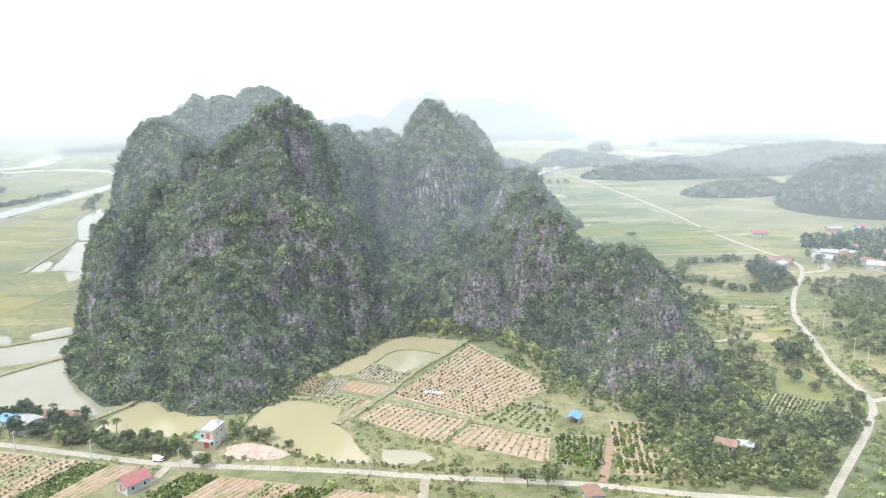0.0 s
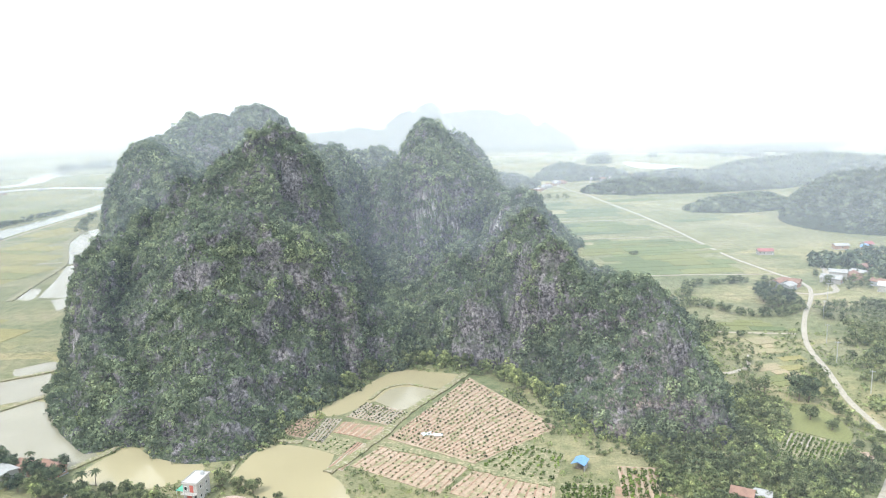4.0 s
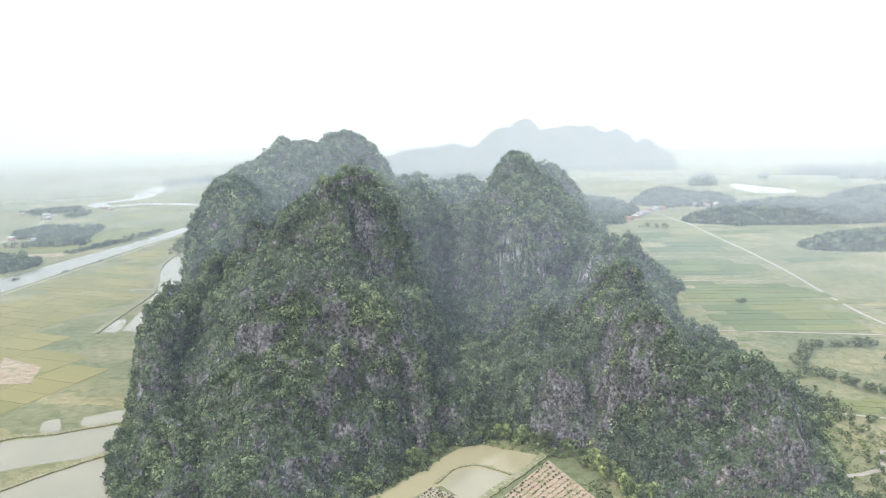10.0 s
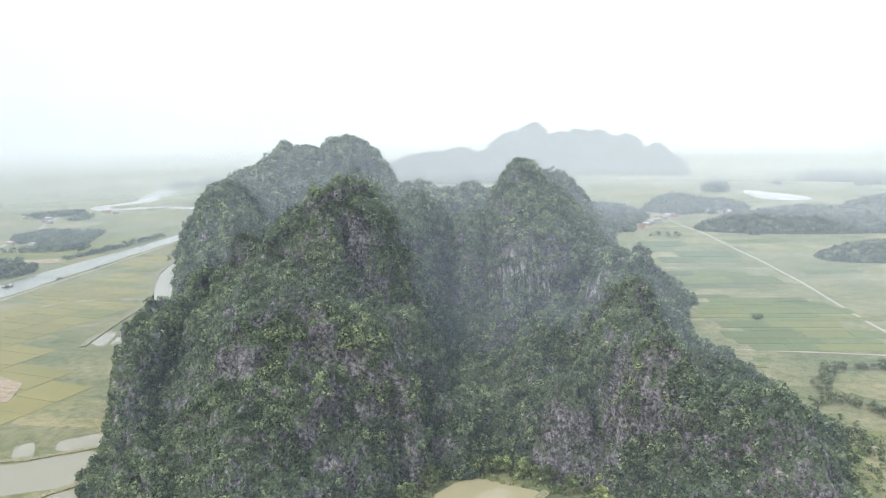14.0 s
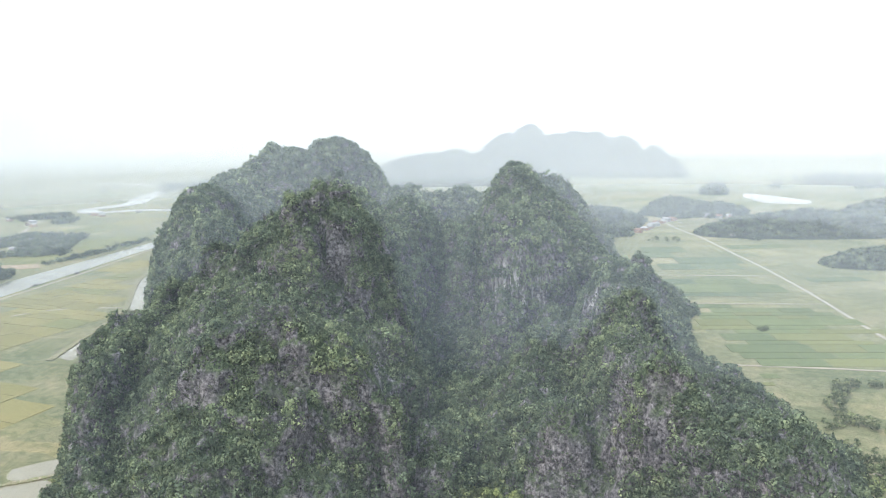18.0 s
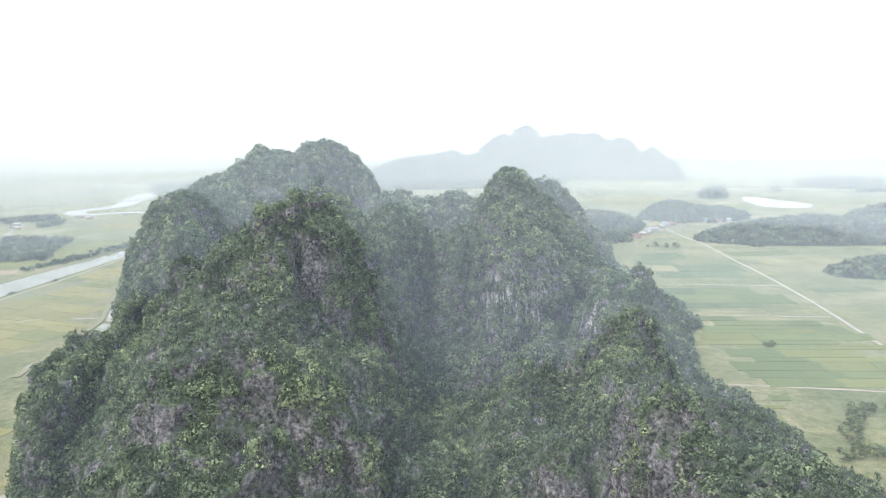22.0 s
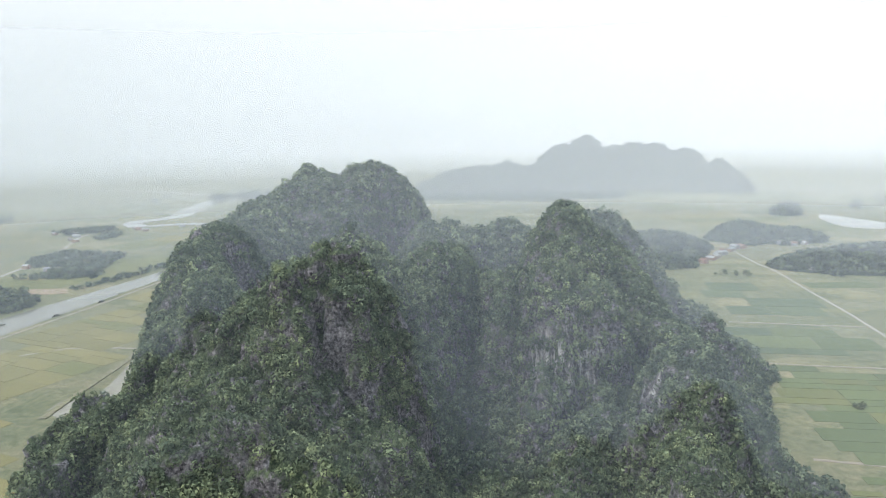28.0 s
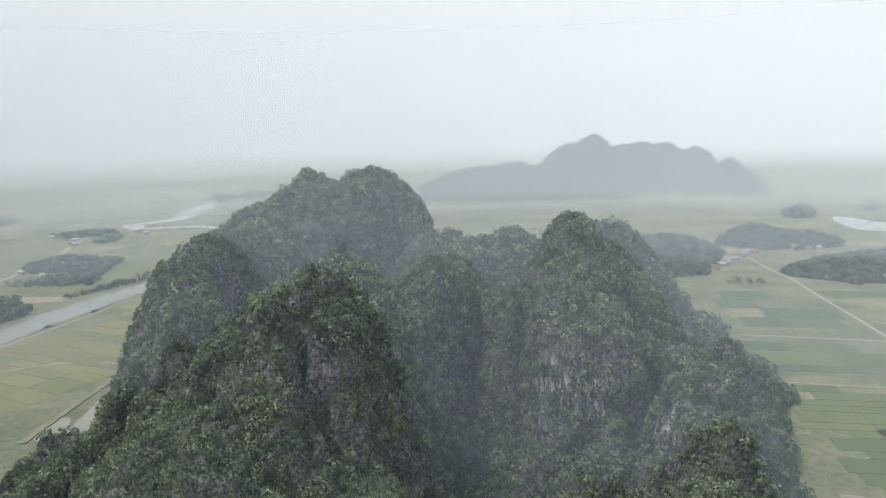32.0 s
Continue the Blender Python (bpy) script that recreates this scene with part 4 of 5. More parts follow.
def plant(kind, x, y, size, turn, where, z=0.0):
    """Set a tree; the first of each kind is the model itself."""
    root = PALM if kind == "palm" else KINDS[kind]
    m = pose(x, y, z, 0, 0, turn)
    if kind not in FIRST:
        FIRST[kind] = root
        ob = root
        ob.matrix_basis = m
    else:
        ob = copy_thing(root, m)
    ob.scale = (size, size, size * (0.9 + 0.2 * ((x * 7.3 + y * 3.1) % 1)))
    tagged(ob, (PALM if kind == "palm" else root)["label"].split(",")[0] + " " + where, group="trees " + where)
    return ob


KIND_WORDS = dict(TREE_LABELS, palm="palm tree with drooping fronds")


def plant_all(rng, kinds, spots, size, where):
    for x, y in spots:
        k = kinds[rng.integers(0, len(kinds))]
        ob = plant(k, float(x), float(y), float(size * rng.uniform(0.7, 1.25)), float(rng.uniform(0, 360)), where)
        ob["label"] = KIND_WORDS[k] + " " + where


def copse(kinds, spots, size, label, seed):
    """Trees too many to tell apart, as one mass of leafy clumps."""
    rg = np.random.default_rng(seed)
    places, sizes = [], []
    for x, y in spots:
        s = size * rg.uniform(0.7, 1.25)
        for k in range(9):
            a, z = rg.uniform(0, 6.28), rg.uniform(0.6, 4.6)
            r = rg.uniform(0.3, 2.0)
            places.append((x + s * r * math.cos(a), y + s * r * math.sin(a), s * z))
            sizes.append(s * rg.uniform(1.0, 1.7))
    me = foliage_mesh("copse", places, sizes, kinds, seed, 34, 0.21, 0.9)
    tagged(new("copse", me), label, "trees", kind="stuff")


def along(points, gap, jitter, rng):
    line = smooth_line(points, gap)
    return line + rng.normal(0, jitter, line.shape)


def inside(poly, x, y):
    hit = np.zeros(np.shape(x), bool)
    n = len(poly)
    for i in range(n):
        (ax, ay), (bx, by) = poly[i], poly[(i + 1) % n]
        if ay != by:
            hit ^= ((ay > y) != (by > y)) & (x < (bx - ax) * (y - ay) / (by - ay) + ax)
    return hit


def spread_in(poly, n, rng, gap=2.0):
    p = np.array(poly, float)
    out = []
    for _ in range(n * 30):
        q = rng.uniform(p.min(0), p.max(0))
        if inside(poly, q[0], q[1]) and all((q[0] - a) ** 2 + (q[1] - b) ** 2 > gap * gap for a, b in out):
            out.append((q[0], q[1]))
            if len(out) == n:
                break
    return out


rng = np.random.default_rng(12)
plant_all(rng, ["broad", "round", "bamboo", "round"], along([(-122, 203), (-100, 197), (-88, 195), (-79, 193)], 1.7, 1.3, rng), 0.55, "beside the village road")
plant_all(rng, ["broad", "bush", "pale_bush", "round"], along([(-116, 205), (-100, 201), (-84, 199)], 2.2, 1.4, rng), 0.5, "between road and pond")
plant_all(rng, ["broad", "round", "dark"], spread_in([(-160, 212), (-145, 222), (-120, 221), (-114, 208), (-124, 203), (-146, 206)], 26, rng, 2.6), 0.5, "around the farm houses")
plant_all(rng, ["palm"], [(-116, 208), (-107, 205), (-104, 206.5), (-122, 210), (-131, 221), (-97, 201), (82, 218), (93, 212)], 0.72, "beside the ponds")
plant_all(rng, ["bamboo", "broad", "pale_bush", "bamboo"], along([(-58, 253), (-48, 263), (-38, 281), (-28, 293), (-17, 300), (0, 298), (12, 292), (24, 279), (36, 262), (46, 250)], 2.8, 1.8, rng), 0.72, "at the mountain foot")
copse(LEAF_PALE, along([(-54, 258), (-42, 280), (-30, 298), (-14, 305), (4, 303), (18, 294), (30, 276)], 3.0, 2.2, rng), 0.75, "mass of pale green bamboo at the mountain foot", 61)
copse(LEAF_TREE, along([(-62, 202), (-50, 194), (-39, 187), (-25, 184.5), (-3, 180), (10, 179), (26, 176.5), (46, 173.5), (60, 170)], 1.3, 0.4, rng), 0.22, "low hedge along the road verge", 69)
plant_all(rng, ["thin", "broad"], [(14, 174), (20, 171), (25, 169.5), (27, 173)], 0.66, "at the road side")
plant_all(rng, ["bush", "round"], [(-48, 196), (-58, 203), (-61, 202), (-56, 200), (-66, 204), (-76, 190), (-70, 184.6), (-66, 219), (-64, 226)], 0.6, "beside the pond")
thicket = [(62, 168), (64, 196), (56, 216), (62, 236), (74, 240), (92, 246), (104, 246), (108, 232), (97, 210), (116, 203), (121, 202), (112, 186), (96, 166)]
plant_all(rng, ["pale_bush", "bamboo", "broad", "bush", "round", "pale_bush"], spread_in(thicket, 70, rng, 3.4), 0.72, "in the roadside thicket")
copse(LEAF_TREE, spread_in(thicket, 110, rng, 2.6), 0.62, "tangled green undergrowth of the roadside thicket", 62)
copse(LEAF_PALE, spread_in(thicket, 90, rng, 2.6), 0.6, "pale green undergrowth of the roadside thicket", 63)
copse(LEAF_PALE, spread_in([(30, 236), (36, 250), (60, 238), (60, 218), (46, 214), (40, 226)], 70, rng, 1.6), 0.4, "pale green scrub on the orchard edge", 64)
plant_all(rng, ["dark"], [(125, 252), (127.5, 250)], 0.95, "alone in the fields")
plant_all(rng, ["thin"], [(113, 257), (116, 259)], 0.8, "alone in the fields")
plant_all(rng, ["round", "bush"], [(134, 325), (110, 231), (109, 236), (106, 194), (127, 210), (126, 216), (121, 236), (124, 228)], 0.8, "among the field plots")
plant_all(rng, ["bush", "pale_bush"], along([(127, 205), (133, 217), (134, 240), (140, 262), (146, 284)], 3.0, 1.4, rng), 0.6, "along the country road")
copse(LEAF_PALE, along([(128, 176), (140, 196), (160, 214)], 1.2, 6.0, rng), 0.4, "scrub on the grassy slope", 67)
ring = [(128, 388), (134, 400), (145, 421), (160, 420), (172, 424), (186, 418), (184, 385), (180, 362), (165, 356), (150, 357), (138, 370), (129, 384)]
copse(LEAF_TREE, along(ring, 1.7, 1.8, rng), 0.8, "ring of green trees round the farmstead", 65)
plant_all(rng, ["dark", "broad"], spread_in([(164, 366), (168, 390), (184, 388), (180, 362)], 14, rng, 3), 0.75, "round the farmstead")
for poly, n in (([(183, 345), (188, 365), (232, 372), (240, 340), (215, 330)], 36), ([(158, 268), (166, 292), (205, 300), (200, 262), (170, 240)], 46),
                ([(172, 305), (184, 330), (205, 335), (205, 305)], 20), ([(216, 400), (222, 440), (300, 480), (310, 420), (260, 380)], 50)):
    copse(LEAF_TREE, spread_in(poly, int(1.6 * n), rng, 2.6), 0.9, "clump of green trees near the village", 66 + n)
plant_all(rng, ["bush"], [(134, 510), (137, 513), (135.5, 511), (133, 513)], 0.7, "on a paddy island")
copse(LEAF_TREE, along([(118, 842), (128, 846), (138, 841), (148, 838)], 3.0, 2.0, rng), 0.9, "row of trees among the far paddies", 70)
copse(LEAF_TREE, along([(-352, 700), (-366, 730), (-382, 770), (-396, 820)], 3.0, 2.5, rng), 0.9, "row of bushes on the river bank", 71)
copse(LEAF_TREE, along([(102, 252), (112, 268), (124, 290), (126, 318), (124, 345), (120, 380)], 2.0, 2.6, rng), 0.55, "scrub under the rocky spur", 68)


# ---------------------------------------------------------------- poles and pylons
def pole(x, y, turn, height, label, arms=1):
    ob = thing("power_pole", x, y, 0, turn, label, "utility pole", "power poles along the road")
    part("shaft", tube("shaft", 0.17, height, POST, 8, 0.11), ob)
    for k in range(arms):
        arm = part("crossarm", box("crossarm", (1.9, 0.1, 0.12), (0, 0, height - 0.4 - 0.7 * k), STEEL), ob)
        for sx in (-0.8, 0, 0.8):
            part("insulator", tube("insulator", 0.06, 0.22, FRAME, 6, centre=(sx, 0, height - 0.34 - 0.7 * k)), arm)
    return ob


def wire(a, b, sag):
    pts = [Vector(a).lerp(Vector(b), i / 8) - Vector((0, 0, sag * 4 * (i / 8) * (1 - i / 8))) for i in range(9)]
    v, f = [], []
    for p, q in zip(pts, pts[1:]):
        limb(v, f, p, q, 0.03, 0.03, 3)
    tagged(new("power_line", mesh_from("power_line", v, f, WIRE)), "thin black power line between poles", "cable")


LINE = [(145.5, 222, 11), (150.5, 243, 10), (153, 256, 9), (158, 288, 9), (166, 311, 9), (184, 348, 9), (204, 382, 9), (219, 416, 9)]
for (x, y, h), (x2, y2, h2) in zip(LINE, LINE[1:]):
    pole(x, y, -25, h, "grey concrete power pole beside the country road", 2 if h > 10 else 1)
    for s in (-0.8, 0.8):
        wire((x + s, y, h - 0.2), (x2 + s, y2, h2 - 0.2), 0.7)
pole(219, 416, -25, 9, "grey concrete power pole beside the country road")
VERGE = [(-130, 196.6), (-104, 190.2), (-76, 183.6), (-50, 181.0), (-22, 177.2), (6, 173.4)]
for x, y in VERGE:
    pole(x, y, 80, 6.5, "slim grey concrete pole at the village road")

# ---------------------------------------------------------------- boats
HULL = mottled("dark_boat_hull", (0.05, 0.045, 0.04), (0.09, 0.08, 0.07), 0.6)


def boat(x, y, turn):
    ob = thing("river_boat", x, y, 0.05, turn, "small dark wooden boat moored on the river", "boat", "boats on the river")
    v = []
    for t in np.linspace(-1, 1, 9):
        w = 1.1 * (1 - abs(t) ** 2.4) + 0.05
        v += [(4.5 * t, -w, 0.55 + 0.4 * t * t), (4.5 * t, -0.6 * w, -0.1), (4.5 * t, 0.6 * w, -0.1), (4.5 * t, w, 0.55 + 0.4 * t * t)]
    f = [[4 * i + j, 4 * i + j + 4, 4 * i + j + 5, 4 * i + j + 1] for i in range(8) for j in range(3)]
    part("hull", mesh_from("hull", v, f, HULL), ob)
    part("deck", box("deck", (6.4, 1.5, 0.08), (0, 0, 0.45), BARK), ob)
    part("cabin", box("cabin", (3.0, 1.5, 1.3), (-0.6, 0, 1.1), HULL, 0.15), ob)


boat(-415, 618, 85)
boat(-412, 667, 92)
boat(-438, 585, 70)
# ---------------------------------------------------------------- field plots
PLANT_DARK = leaf_material("orchard_leaves", (0.075, 0.09, 0.05), (0.125, 0.145, 0.075), (0.18, 0.20, 0.10), 0.4)
PLANT_GREEN = leaf_material("vegetable_leaves", (0.07, 0.11, 0.03), (0.11, 0.16, 0.045), (0.17, 0.21, 0.07), 0.4)
STRAW = mottled("pale_straw_mulch", (0.36, 0.31, 0.235), (0.41, 0.36, 0.28), 0.5)
VEG_SOIL = mottled("weedy_soil", (0.17, 0.18, 0.085), (0.24, 0.22, 0.12), 0.25, c3=(0.36, 0.29, 0.18), fine=8)


def lerp2(q, u, v):
    """A place in the four-sided plot q: u along a-b, v from that side to d-c."""
    a, b, c, d = (np.array(p, float) for p in q)
    return (a * (1 - u) + b * u) * (1 - v) + (d * (1 - u) + c * u) * v


def crop_plot(q, rows, soil, row_mat, label, row_w=0.5, row_h=0.25, gap=0.0, leaf=None, size=0.4, seed=0, name="crop_field"):
    """A plot with raised planting rows along a-b, and plants on them gap metres apart."""
    base = sheet(name, [tuple(p) for p in q], 0.12, soil, 0.3)
    tagged(base, label, "field", "crop fields")
    rng = np.random.default_rng(seed + 100)
    places = []
    for i in range(rows):
        v = (i + 0.5) / rows
        s, e = lerp2(q, 0.015, v), lerp2(q, 0.985, v)
        d = e - s
        length = np.linalg.norm(d)
        d /= length
        n = np.array([-d[1], d[0]])
        if row_mat:
            k = max(2, int(length / 5))
            line = [s + d * length * j / k + n * rng.normal(0, 0.06) for j in range(k + 1)]
            verts = []
            for p in line:
                w = row_w * rng.uniform(0.85, 1.15)
                for o, z in ((-w, 0.11), (-0.45 * w, 0.12 + row_h * rng.uniform(0.8, 1.1)), (0.45 * w, 0.12 + row_h * rng.uniform(0.8, 1.1)), (w, 0.11)):
                    verts.append((*(p + n * o), z))
            faces = [[4 * j + m, 4 * j + m + 1, 4 * j + m + 5, 4 * j + m + 4] for j in range(k) for m in range(3)]
            part("planting_row", mesh_from("planting_row", verts, [f[::-1] for f in faces], row_mat), base)
        if gap:
            for j in range(int(length / gap)):
                if rng.random() < 0.92:
                    p = s + d * (j + 0.5) * gap + rng.normal(0, 0.15 * gap, 2) * 0.6
                    places.append((p[0], p[1], 0.12 + row_h))
    if places:
        me = foliage_mesh("crop_plants", places, size * rng.uniform(0.6, 1.3, len(places)), leaf, seed + 3, 16, 0.45, 1.2)
        tagged(part("crop_plants", me, base), "small leafy plants in rows", kind="stuff")
    return base


# the orchard on the flat below the mountain
crop_plot([(-20, 232), (9, 284), (37, 236), (8, 213)], 21, SOIL_TAN, SOIL_RED, "tan orchard plot with rows of dark saplings", 0.35, 0.12, 1.9, PLANT_DARK, 0.42, 1)
crop_plot([(-30, 214), (-20, 229), (6, 211), (-3, 196)], 14, SOIL_TAN, SOIL_RED, "tan orchard plot with sparse young saplings", 0.3, 0.12, 2.1, PLANT_DARK, 0.36, 2)
crop_plot([(-1, 197), (9, 211), (30, 198), (27, 183)], 12, SOIL_TAN, SOIL_RED, "bare tan plot with a few saplings", 0.3, 0.12, 2.6, PLANT_DARK, 0.36, 3)
crop_plot([(9, 212), (24, 226), (36, 218), (30, 199)], 8, VEG_SOIL, None, "weedy orchard plot with green saplings", 0.3, 0.1, 2.0, PLANT_GREEN, 0.7, 4)
crop_plot([(30, 182), (31, 200), (47, 199), (40, 178)], 9, VEG_SOIL, None, "overgrown plot of leafy bushes", 0.3, 0.1, 1.5, PLANT_GREEN, 0.75, 5)
crop_plot([(45, 176), (50, 209), (62, 207), (57, 175)], 6, SOIL_TAN, SOIL_RED, "tan plot with rows of tall green saplings", 0.5, 0.15, 1.7, PLANT_GREEN, 0.85, 6)
# small plots between the two ponds
crop_plot([(-57, 238), (-52, 250), (-44, 249), (-48, 234)], 7, SOIL_TAN, SOIL_RED, "small plot with furrows beside the pond", 0.5, 0.25, 1.2, PLANT_DARK, 0.4, 8)
crop_plot([(-47, 233), (-43, 249), (-37, 248), (-41, 230)], 5, SOIL_TAN, STRAW, "small plot with pale mulched rows", 0.5, 0.25, 1.2, PLANT_DARK, 0.35, 9)
crop_plot([(-39, 238), (-36, 246), (-20, 240), (-25, 231)], 7, SOIL_RED, SOIL_TAN, "red soil plot with fine furrows", 0.45, 0.15, 0, None, 0.3, 10)
crop_plot([(-36, 250), (-30, 262), (-13, 252), (-19, 241)], 12, SOIL_TAN, STRAW, "plot with pale mulched rows and young plants", 0.45, 0.25, 1.4, PLANT_DARK, 0.45, 11)
crop_plot([(-46, 228), (-40, 236), (-28, 230), (-33, 220)], 5, VEG_SOIL, None, "grassy fallow plot", 0.3, 0.1, 1.8, PLANT_GREEN, 0.4, 12)
crop_plot([(-37, 213), (-30, 230), (-25, 228), (-32, 211)], 4, STRAW, SOIL_RED, "narrow plot of pale strips", 0.5, 0.2, 0, None, 0.3, 13)


def soil_heap(x, y, a, b, height, turn, seed):
    """A rounded heap of pale dug soil, its flanks lumpy from tipping."""
    rng = np.random.default_rng(seed)
    verts, faces, n, rings = [(x, y, height)], [], 48, 16
    ca, sa = math.cos(radians(turn)), math.sin(radians(turn))
    for i in range(1, rings + 1):
        for k in range(n):
            t, u = 2 * math.pi * k / n, i / rings
            wob = 1 + 0.08 * math.sin(3 * t + 1) + 0.05 * math.sin(7 * t)
            px, py = a * u * wob * math.cos(t), b * u * wob * math.sin(t)
            lump = 0.16 * abs(math.sin(2.2 * px + 0.6 * math.sin(py))) + 0.14 * abs(math.sin(2.6 * py)) + rng.uniform(-0.05, 0.05)
            verts.append((x + px * ca - py * sa, y + px * sa + py * ca, max(0.02, height * (1 - u ** 1.7) + lump * (1 - u ** 6))))
    for k in range(n):
        faces.append([0, 1 + k, 1 + (k + 1) % n])
        for i in range(rings - 1):
            p, q = 1 + i * n + k, 1 + i * n + (k + 1) % n
            faces.append([p, p + n, q + n, q])
    tagged(new("soil_heap", mesh_from("soil_heap", verts, faces, SOIL_PALE)), "rounded heap of pale pink dug soil beside the road", "soil heap")


soil_heap(-57.5, 193.0, 10.0, 4.6, 1.9, -14, 14)
# strips below the road
strip = [(-150, -138, "tan"), (-138, -127, "tan"), (-127, -120, "veg"), (-120, -112, "tan"), (-112, -103, "green"), (-103, -94, "red"), (-79, -69, "green"), (-69, -55, "red"), (-55, -51, "veg"),
         (-51, -45, "tan"), (-45, -36, "green"), (-36, -20, "red"), (-20, -9, "tan"), (-4, 12, "green")]
for i, (x0, x1, kind) in enumerate(strip):
    far_y = lambda x: 187.5 - 0.24 * (x + 81) - 3.6
    q = [(x0 - 14, 148), (x0 + 6, far_y(x0 + 6)), (x1 + 6, far_y(x1 + 6)), (x1 - 14, 148)]
    if kind == "tan":
        crop_plot(q, max(3, int((x1 - x0) / 2.2)), SOIL_TAN, SOIL_RED, "tan field strip with rows of young plants", 0.5, 0.2, 1.5, PLANT_DARK, 0.42, 20 + i)
    elif kind == "red":
        crop_plot(q, max(4, int((x1 - x0) / 1.6)), SOIL_RED, SOIL_TAN, "red soil field strip with mounded furrows", 0.5, 0.3, 0, None, 0.4, 20 + i)
    elif kind == "veg":
        crop_plot(q, max(2, int((x1 - x0) / 1.8)), VEG_SOIL, SOIL_TAN, "weedy field strip with low rows", 0.4, 0.15, 1.2, PLANT_GREEN, 0.4, 20 + i)
    else:
        crop_plot(q, max(3, int((x1 - x0) / 1.3)), VEG_SOIL, None, "green vegetable strip below the road", 0.4, 0.1, 0.9, PLANT_GREEN, 0.62, 20 + i)
crop_plot([(98, 211), (110, 228), (126, 218), (116, 205)], 14, VEG_SOIL, None, "green vegetable field in straight rows", 0.3, 0.1, 1.0, PLANT_GREEN, 0.5, 50)
for k in range(4):
    a, b = lerp2([(98, 211), (110, 228), (126, 218), (116, 205)], 0.5, 0.06 + 0.1 * k), lerp2([(98, 211), (110, 228), (126, 218), (116, 205)], 0.95, 0.06 + 0.1 * k)
    tagged(ribbon("mulch_strip", [tuple(a), tuple((a + b) / 2), tuple(b)], 0.5, 0.3, STRAW, 3.0, 0, 0.2), "pale mulch strip across the vegetable field", "mulch strip")
crop_plot([(119, 206), (123, 214), (128, 212), (123, 203)], 3, SOIL_TAN, SOIL_RED, "small bare soil plot", 0.3, 0.1, 0, None, 0.3, 51)
tagged(ribbon("dirt_track", [(40, 172), (44, 184), (48, 197)], 2.4, 0.2, SOIL_RED, 4.0, 0.1), "red dirt track into the orchard", "track", kind="structure")
tagged(ribbon("dirt_track", [(61, 173), (62, 182), (61, 192)], 1.4, 0.2, SOIL_RED, 4.0, 0.1), "red dirt ditch beside the orchard", "track", kind="structure")
tagged(ribbon("grass_strip", [(-22, 228), (-4, 218), (12, 208), (29, 199)], 3.4, 0.3, VEG_SOIL, 3.0, 0.5, 0.5), "weedy green strip through the orchard", "grass strip", kind="structure")
tagged(ribbon("dirt_track", [(-80, 186), (-81, 180), (-83, 176)], 2.6, 0.2, DIRT, 3.0, 0.1), "gravel drive to the red-roofed house", "track", kind="structure")
tagged(ribbon("yard", [(-76, 187), (-74, 194)], 4.0, 0.2, CONCRETE, 3.0), "pale concrete front yard", "yard", kind="structure")

# ---------------------------------------------------------------- rice paddies
RICE = {
    "yellow": by_object(mottled("ripening_rice", (0.25, 0.215, 0.085), (0.22, 0.20, 0.078), 0.05, fine=30), 0.12),
    "green": by_object(mottled("green_rice", (0.165, 0.172, 0.062), (0.18, 0.182, 0.07), 0.05, fine=30), 0.14),
    "fresh": by_object(mottled("fresh_rice", (0.125, 0.152, 0.062), (0.14, 0.165, 0.066), 0.05, fine=30), 0.14),
    "deep": by_object(mottled("deep_green_rice", (0.10, 0.13, 0.066), (0.12, 0.147, 0.07), 0.05, fine=30), 0.14),
    "tan": by_object(mottled("stubble", (0.34, 0.27, 0.17), (0.28, 0.25, 0.13), 0.08, fine=30), 0.12),
}
WORDS = {"yellow": "ripening yellow-green rice paddy", "green": "fresh green rice paddy", "fresh": "young green rice paddy", "deep": "deep green rice paddy", "tan": "harvested tan paddy"}


def paddies(poly, turn, deep, wide, kinds, seed, group):
    """Fill a piece of the plain with paddies in bands, divided by low bunds."""
    rng = np.random.default_rng(seed)
    p = np.array(poly, float)
    c, a = p.mean(0), radians(turn)
    rot = np.array([[math.cos(a), -math.sin(a)], [math.sin(a), math.cos(a)]])
    loc = (p - c) @ rot
    x0, y0 = loc.min(0)
    x1, y1 = loc.max(0)
    y, made = y0, 0
    while y < y1:
        h = deep * rng.uniform(0.6, 1.4)
        x = x0 - wide * rng.random()
        while x < x1:
            w = wide * rng.uniform(0.5, 1.5)
            q = np.array([(x + 0.35, y + 0.3), (x + w - 0.35, y + 0.3), (x + w - 0.35, y + h - 0.3), (x + 0.35, y + h - 0.3)]) @ rot.T + c
            if inside(poly, q[:, 0], q[:, 1]).all():
                k = kinds[int(np.clip((0.5 + 0.5 * float(vnoise(q[:, 0].mean() / 45.0, q[:, 1].mean() / 45.0, seed)) + rng.normal(0, 0.16)) * len(kinds), 0, len(kinds) - 1))]
                ob = sheet("rice_paddy", [tuple(v) for v in q], 0.10 + 0.12 * rng.random(), RICE[k], 0.4)
                tagged(ob, WORDS[k] + " " + group, "paddy", "paddies " + group)
                made += 1
            x += w
        y += h
    return made


